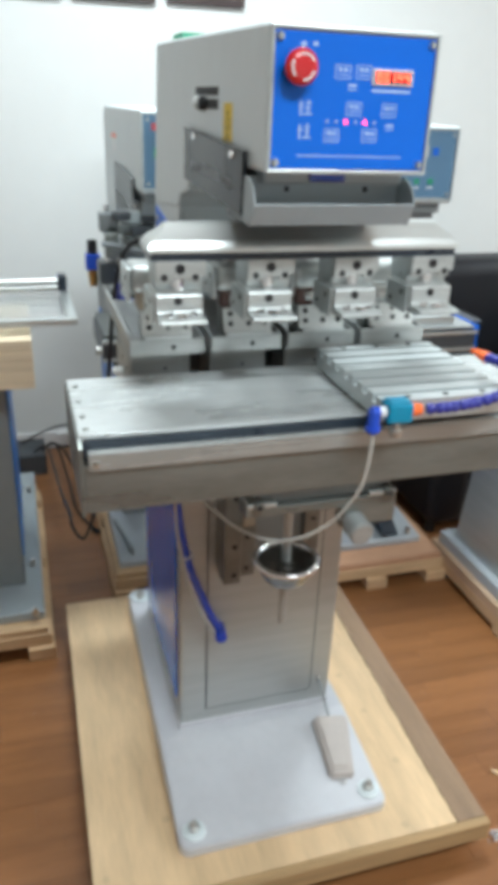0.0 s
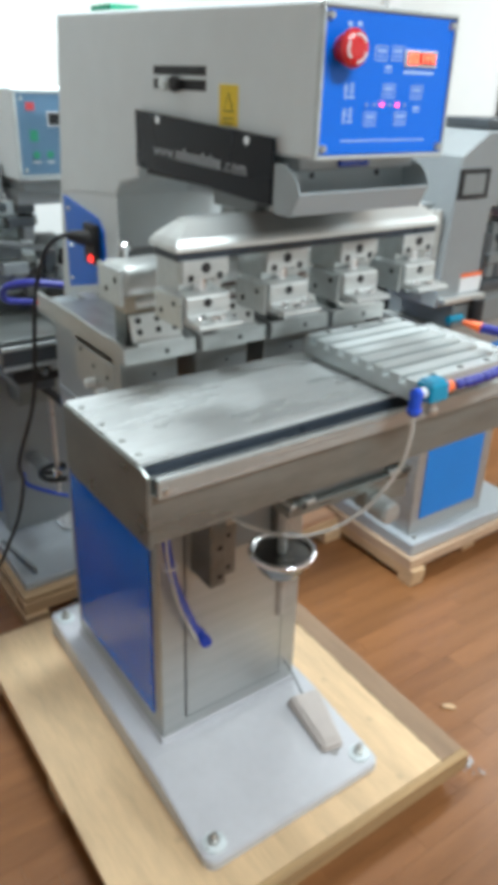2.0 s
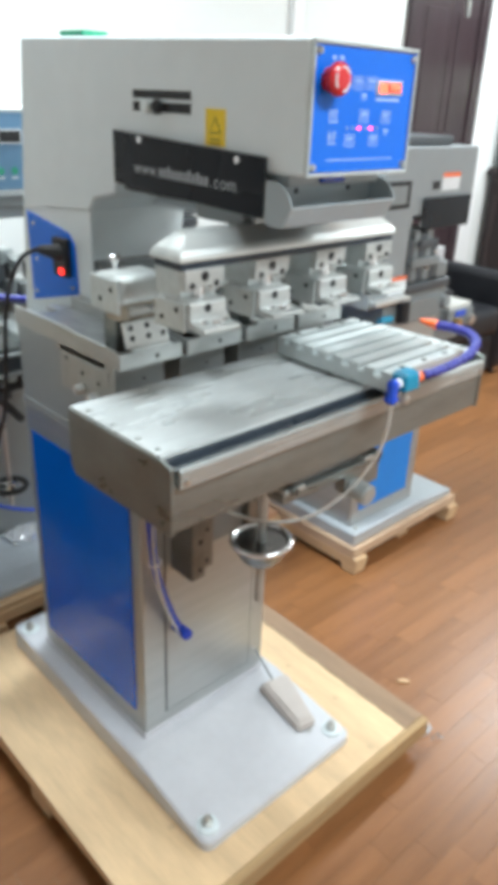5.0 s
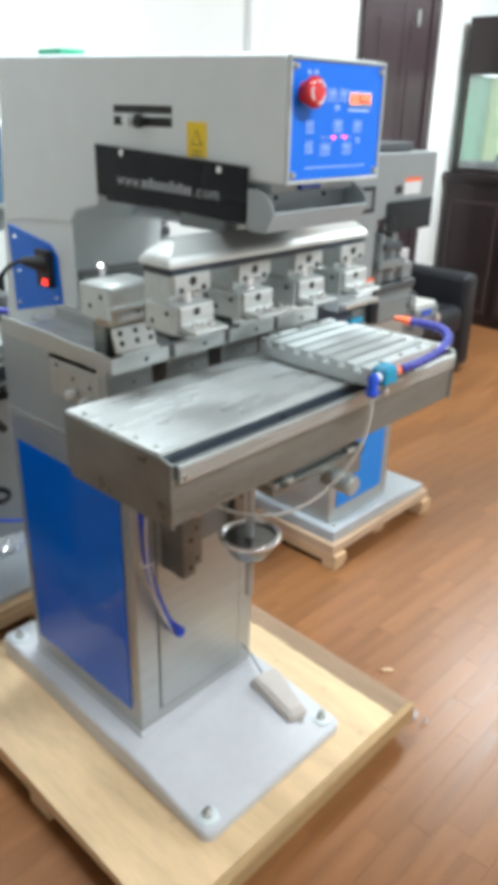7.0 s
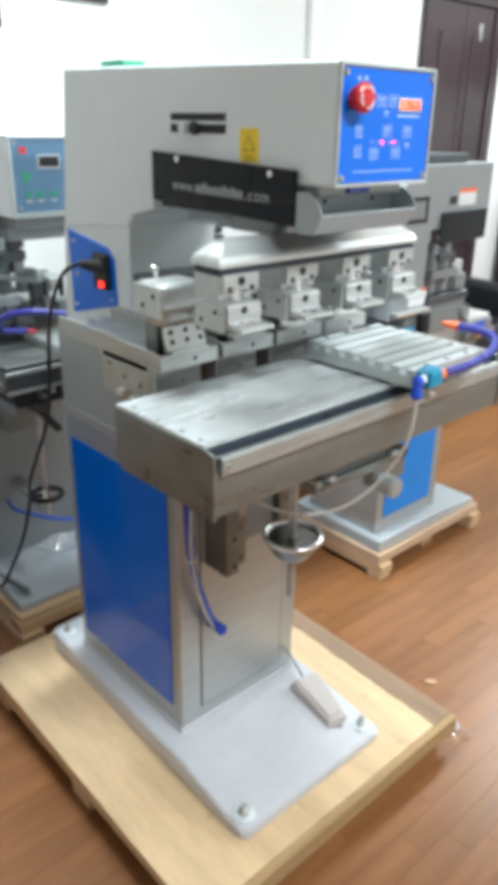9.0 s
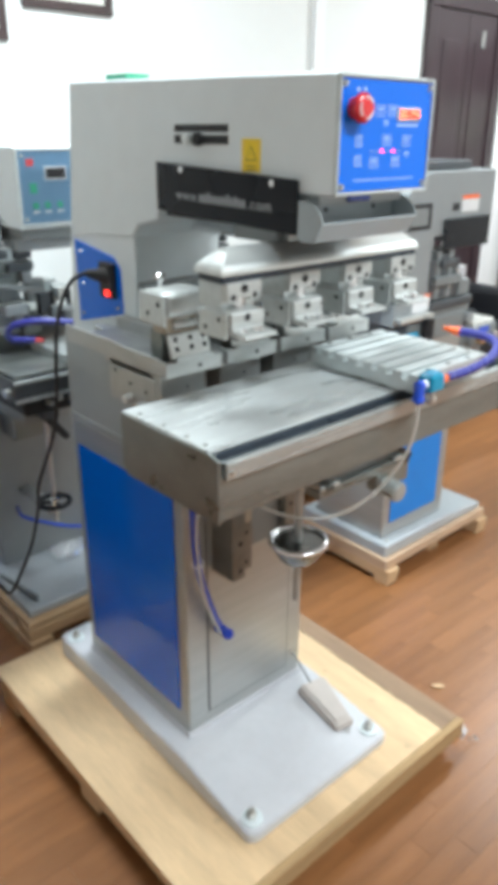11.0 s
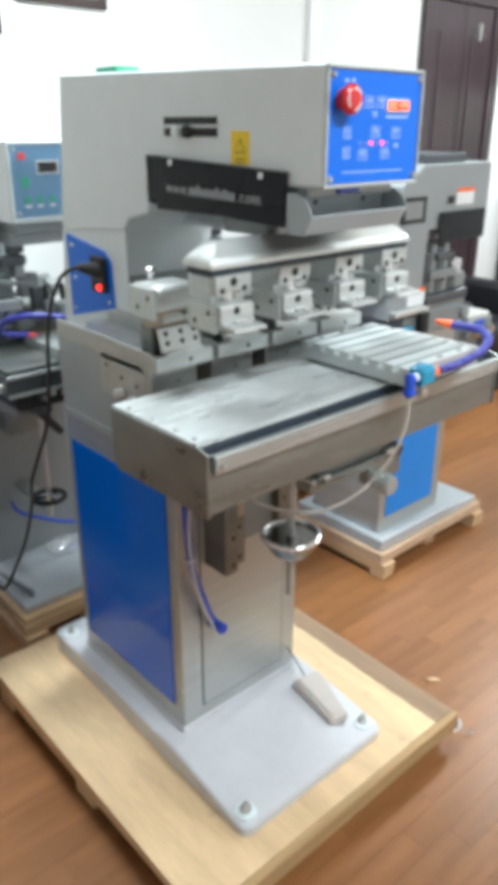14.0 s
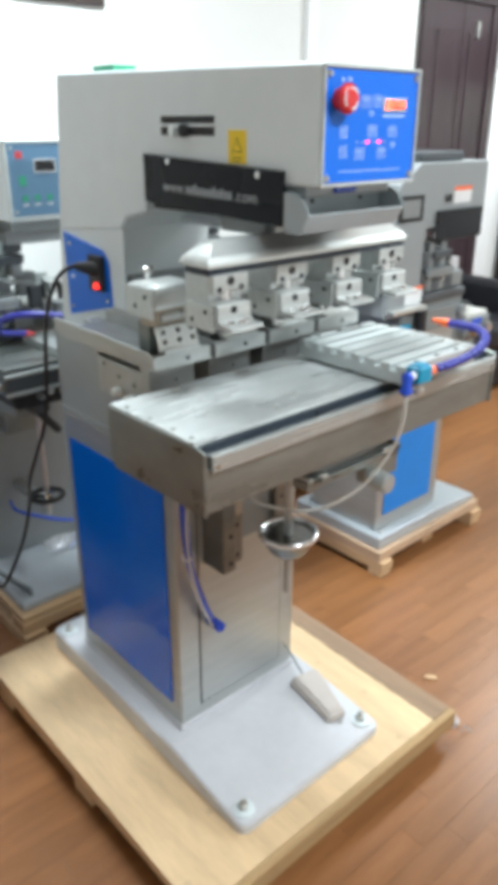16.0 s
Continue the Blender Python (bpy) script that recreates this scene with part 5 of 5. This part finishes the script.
        part("end_plate", box(0.3605, 0.3665, -0.20, 0.04, 0.868, 0.944, 0.001), BLUE_PLATE, tb, "blue end plate")
        part("black_knob", lathe([(0.006, 0.0), (0.006, 0.014), (0.017, 0.020), (0.020, 0.030), (0.015, 0.042), (0.004, 0.046)], (0.17, -0.165, 0.826), 18), RUBBER, m, "black ball knob", smooth=True)
        part("diagonal_stay", rod((0.02, -0.12, 0.83), (0.13, -0.08, 0.70), 0.013, 0.011, 12), RUBBER, m)
        for x0, y0, z0, dx, dy, dz, mt in ((0.03, -0.15, 0.79, 0.05, 0.05, 0.082, SLOT_GREY), (0.09, -0.13, 0.815, 0.035, 0.06, 0.057, STEEL_D), (-0.03, -0.17, 0.83, 0.04, 0.03, 0.042, RUBBER), (0.21, -0.14, 0.80, 0.045, 0.07, 0.072, PAINT_OLD), (0.065, -0.17, 0.842, 0.022, 0.025, 0.03, ALU)):
            part("clamp_block", box(x0, x0 + dx, y0, y0 + dy, z0, z0 + dz, 0.005), mt, m)
        for x0 in (0.045, 0.11, 0.235):
            part("clamp_screw", rod((x0, -0.18, 0.845), (x0, -0.12, 0.845), 0.0075, None, 12, None, 0.0015), ZINC, m)
    return m


def thin_pallet(at, label):
    p = thing("wooden_pallet", label, "pallet", "pallets under machines", at)
    part("top_board", box(-0.035, 0.42, 0.212, 0.845, 0.062, 0.0992, 0.002), TAN_PLY, p, "pale tan plywood board")
    for y, x0 in ((0.207, -0.05), (0.46, 0.0), (0.785, -0.05)):
        part("bearer", box(x0, 0.435, y, y + 0.06, 0.024, 0.0615, 0.002), PINE, p)
        for x in (x0 + 0.005, 0.37):
            part("foot_block", box(x, x + 0.06, y, y + 0.06, 0.0, 0.0235, 0.002), PINE, p)
    return p


def small_pallet(at, label, top):
    p = thing("wooden_pallet", label, "pallet", "pallets under machines", at)
    part("top_board", box(-0.035, 0.455, -0.040, 0.87, 0.078, 0.0992, 0.002), top, p)
    for y in (-0.045, 0.36, 0.77):
        part("bearer", box(-0.040, 0.465, y, y + 0.08, 0.040, 0.0775, 0.002), PINE, p)
    for x in (-0.045, 0.17, 0.395):
        part("runner", box(x, x + 0.075, -0.06, 0.88, 0.0, 0.0395, 0.002), PINE, p)
    return p


old_machine(pose(0.01, 1.045, 0), "older grey printing machine with faded blue control face", 1.475, True)
small_pallet(pose(0.01, 1.045, 0), "low pine pallet under an older machine", PINE)
old_machine(pose(0.642, 0.97, 0), "older grey printing machine standing beside a black armchair", 1.462, True, cover=TRAY_STEEL)
small_pallet(pose(0.63, 0.915, 0), "low pallet with reddish plywood top", PINK_PLY)
MRP = pose(1.942, 0.547, 0, 0, 0, 90)
mr = old_machine(MRP, "grey printing machine with blue side panel, seen from its side", 1.40, False, shuttle=False, chamfer=True, h0=0.03, h1=0.225, front=0.225)
thin_pallet(MRP, "thin tan plywood pallet with pine feet")
win = part("side_window", box(0.0255, 0.031, 0.68, 0.805, 1.228, 1.307, 0.002), HOLE, mr, "dark window frame")
part("window_sheet", box(0.0245, 0.0257, 0.70, 0.787, 1.241, 1.294), PAINT_OLD, win)
part("badge", box(0.0288, 0.030, 0.525, 0.565, 1.276, 1.300, 0.0005), HOLE, mr, "small black badge")
part("ledge", box(0.0, 0.03, 0.65, 0.826, 0.945, 0.962, 0.003), ALU_BRIGHT, mr, "bright aluminium ledge")
rc = part("rear_cover", box(0.09, 0.215, 0.82, 0.865, 0.98, 1.215, 0.006), PAINT_OLD, mr, "raised rear cover")
part("cover_strip", box(0.055, 0.09, 0.818, 0.845, 1.0, 1.20, 0.004), CLEAR, mr, "clear acrylic strip")
for z in (1.02, 1.18):
    part("screw", rod((0.072, 0.843, z), (0.072, 0.851, z), 0.006, None, 12), ZINC, rc)
part("air_filter", rod((0.0, 0.68, 0.88), (0.0, 0.68, 0.945), 0.02, 0.02, 16), RUBBER, mr, "black air filter bowl")
part("air_fitting", rod((0.0, 0.80, 0.90), (0.0, 0.745, 0.90), 0.012, None, 12), TEAL, mr, "teal air fitting")
lbl = part("lower_label", box(0.0292, 0.0298, 0.644, 0.736, 0.964, 1.02), WHITE_PRINT, mr, "white label with an orange edge")
part("print_bar", box(0.0286, 0.0292, 0.644, 0.736, 1.008, 1.02), ORANGE, lbl)
box_top = part("black_device", box(0.05, 0.21, 0.449, 0.69, 1.4012, 1.430, 0.006), SLOT_GREY)
box_top.matrix_basis = MRP
tagged(box_top, "flat black box lying on top of a machine", "box")

# machine at the left, mostly out of view: base, column, tray frame
m4 = thing("printing_machine_side", "grey machine with a framed aluminium tray and plywood board", "machine", at=pose(-0.25, 0.78, 0))
part("base_plate", box(-0.42, -0.005, 0.05, 0.97, 0.10, 0.128, 0.004), TRAY_GREY, m4)
for x, y in ((-0.03, 0.30), (-0.03, 0.8), (-0.03, 0.04)):
    part("levelling_bolt", rod((x, y, 0.126), (x, y, 0.15), 0.011, 0.008, 12), ZINC, m4)
part("column", box(-0.40, -0.055, 0.20, 0.72, 0.127, 0.815, 0.004), PAINT_OLD, m4, "grey painted column")
part("side_panel", box(-0.0548, -0.051, 0.25, 0.67, 0.20, 0.76, 0.001), BLUE_SKY, m4, "blue sheet panel")
board = bmesh.new()
for k in range(5):
    box(-0.45, 0.024, 0.05, 0.40, 0.818 + k * 0.0256, 0.8428 + k * 0.0256, 0.0012, board, 1)
part("table_board", board, BIRCH, m4, "stack of pale plywood boards")
part("tray_leg", box(-0.2, -0.1, 0.2, 0.4, 0.9455, 0.9655), ALU, m4)
fr = part("tray_frame", box(-0.45, 0.142, 0.095, 0.118, 0.966, 0.984, 0.002), ALU, m4, "aluminium tray frame")
part("tray_sheet", box(-0.45, 0.118, 0.118, 0.40, 0.970, 0.975), ACRYLIC, fr, "clear acrylic sheet")
part("tray_side", box(0.118, 0.142, 0.118, 0.42, 0.966, 0.984, 0.002), ALU, fr)
for z in (0.992, 1.010):
    part("tray_rail", rod((-0.45, 0.41, z), (0.122, 0.41, z), 0.0085, None, 14), ALU_BRIGHT, fr, "round bright rail")
part("rail_sheet", box(-0.45, 0.112, 0.407, 0.411, 0.976, 1.005), ACRYLIC, fr)
part("end_stop", box(0.112, 0.138, 0.390, 0.425, 0.984, 1.032, 0.004), SLOT, fr, "dark blue end stop")
small_pallet(pose(-0.705, 0.83, 0), "low pine pallet under a machine", PINE)
blk = part("black_box", box(-0.40, -0.20, 1.97, 2.15, 0.0, 0.095, 0.006), SLOT_GREY)
tagged(blk, "black box on the floor by the wall", "box")
for pts in ([(-0.2, 2.0, 0.12), (-0.14, 1.9, 0.16), (-0.08, 1.8, 0.06), (-0.05, 1.6, 0.006), (-0.06, 1.45, 0.006), (0.0, 1.4, 0.05), (0.04, 1.5, 0.2)],
            [(-0.3, 2.1, 0.10), (-0.1, 2.12, 0.16), (0.02, 2.05, 0.05), (0.1, 2.0, 0.03)],
            [(-0.22, 2.02, 0.09), (-0.16, 2.0, 0.13), (-0.12, 1.85, 0.03), (-0.10, 1.6, 0.006), (-0.02, 1.42, 0.006), (0.03, 1.5, 0.03), (0.0, 1.62, 0.006), (-0.08, 1.7, 0.006)]):
    c = part("floor_cable", sweep(pts, 0.005), RUBBER)
    tagged(c, "black cable lying on the laminate floor", "cable")
wp = part("white_pipe", rod((-0.14, 2.19, 0.09), (0.4, 2.19, 0.11), 0.014, None, 14), WHITE_TRIM)
tagged(wp, "white pipe along the foot of the wall", "pipe")

# air regulator beside the older machine
reg = thing("air_regulator", "black and blue air filter regulator fixed to the older machine", "regulator", at=pose(-0.02, 1.34, 0.93))
part("mount", box(0.0, 0.085, -0.01, 0.01, 0.09, 0.11, 0.002), ZINC, reg)
part("knob", rod((0, 0, 0.13), (0, 0, 0.17), 0.016, 0.015, 16), RUBBER, reg)
part("body", box(-0.022, 0.022, -0.02, 0.02, 0.08, 0.13, 0.004), FIT_BLUE, reg)
part("bowl", rod((0, 0, 0.03), (0, 0, 0.08), 0.012, 0.017, 16), BRASS, reg, "amber bowl")

# crumpled clear film on the floor
bag = bmesh.new()
crease = random.Random(9)
sheet = [[bag.verts.new((0.19 + 0.014 * i + crease.uniform(-0.004, 0.004), 1.20 + 0.016 * j + crease.uniform(-0.004, 0.004), 0.149 + crease.uniform(0.0, 0.010))) for i in range(10)] for j in range(8)]
for j in range(7):
    for i in range(9):
        if (i, j) not in ((0, 0), (8, 0), (0, 6), (8, 6), (1, 0)):
            bag.faces.new((sheet[j][i], sheet[j][i + 1], sheet[j + 1][i + 1], sheet[j + 1][i]))
pb = part("plastic_bag", bag, PLASTIC_FILM)
tagged(pb, "crumpled clear plastic bag lying on a machine's base plate", "bag")
film = bmesh.new()
rnd = random.Random(4)
for k in range(9):
    a = rnd.uniform(0, 6.28)
    p = Vector((0.68 + 0.02 * math.cos(a), -0.10 + 0.02 * math.sin(a), 0.002))
    q = [p + Vector((rnd.uniform(-0.016, 0.016), rnd.uniform(-0.016, 0.016), rnd.uniform(0.0, 0.022))) for _ in range(4)]
    vs = [film.verts.new(v) for v in q]
    film.faces.new(vs[:3])
    film.faces.new(vs[1:])
p3 = thing("foot_pedal", "dark blue-grey foot pedal on the base of an older machine", "pedal", at=pose(0.93, 1.03, 0.128))
part("housing", prism([(-0.06, 0.0), (-0.06, 0.012), (-0.02, 0.035), (0.06, 0.038), (0.07, 0.0)], "x", -0.03, 0.03, 0.006), SLOT, p3)
chip = prism([(-0.019, -0.004), (-0.004, -0.009), (0.020, -0.003), (0.014, 0.006), (-0.012, 0.007)], "z", 0.0008, 0.006, 0.001, m=pose(0.795, 0.068, 0, 0, 0, 130))
tagged(part("wood_chip", chip, PINE), "pale splinter of wood on the laminate floor", "splinter")
fo = part("plastic_scrap", film, PLASTIC_FILM)
tagged(fo, "crumpled scrap of clear plastic film on the floor", "scrap")

# ---- floor strips ----
SW, SL = 0.066, 0.40
strip = box(0, SL - 0.0006, 0, SW - 0.0006, -0.004, 0.0)
smesh = bpy.data.meshes.new("floor_strip")
strip.to_mesh(smesh)
strip.free()
smesh.materials.append(LAMINATE)
rest_v, rest_f = [], []
srnd = random.Random(11)
y = Y0 - 0.02
count = 0
while y < Y1:
    x = X0 - srnd.uniform(0, SL)
    while x < X1:
        near = 0.6 < x + SL / 2 < 2.75 and -0.6 < y < 1.0
        if near and count < 290:
            o = new("floor_strip", smesh)
            o.location = (x, y, 0)
            o.parent = floor
            count += 1
        else:
            b = len(rest_v)
            for zz in (-0.004, 0.0):
                xa, xb = max(x, X0), min(x + SL - 0.0006, X1)
                rest_v += [(xa, y, zz), (xb, y, zz), (xb, y + SW - 0.0006, zz), (xa, y + SW - 0.0006, zz)]
            rest_f += [(b + 4, b + 5, b + 6, b + 7), (b, b + 1, b + 5, b + 4), (b + 1, b + 2, b + 6, b + 5), (b + 2, b + 3, b + 7, b + 6), (b + 3, b, b + 4, b + 7)]
        x += SL
    y += SW
rest = bpy.data.meshes.new("floor_strips")
rest.from_pydata(rest_v, [], rest_f)
rest.materials.append(LAMINATE)
ro = new("floor_strips", rest)
ro.parent = floor
tagged(ro, "reddish-brown laminate strips", kind="stuff")
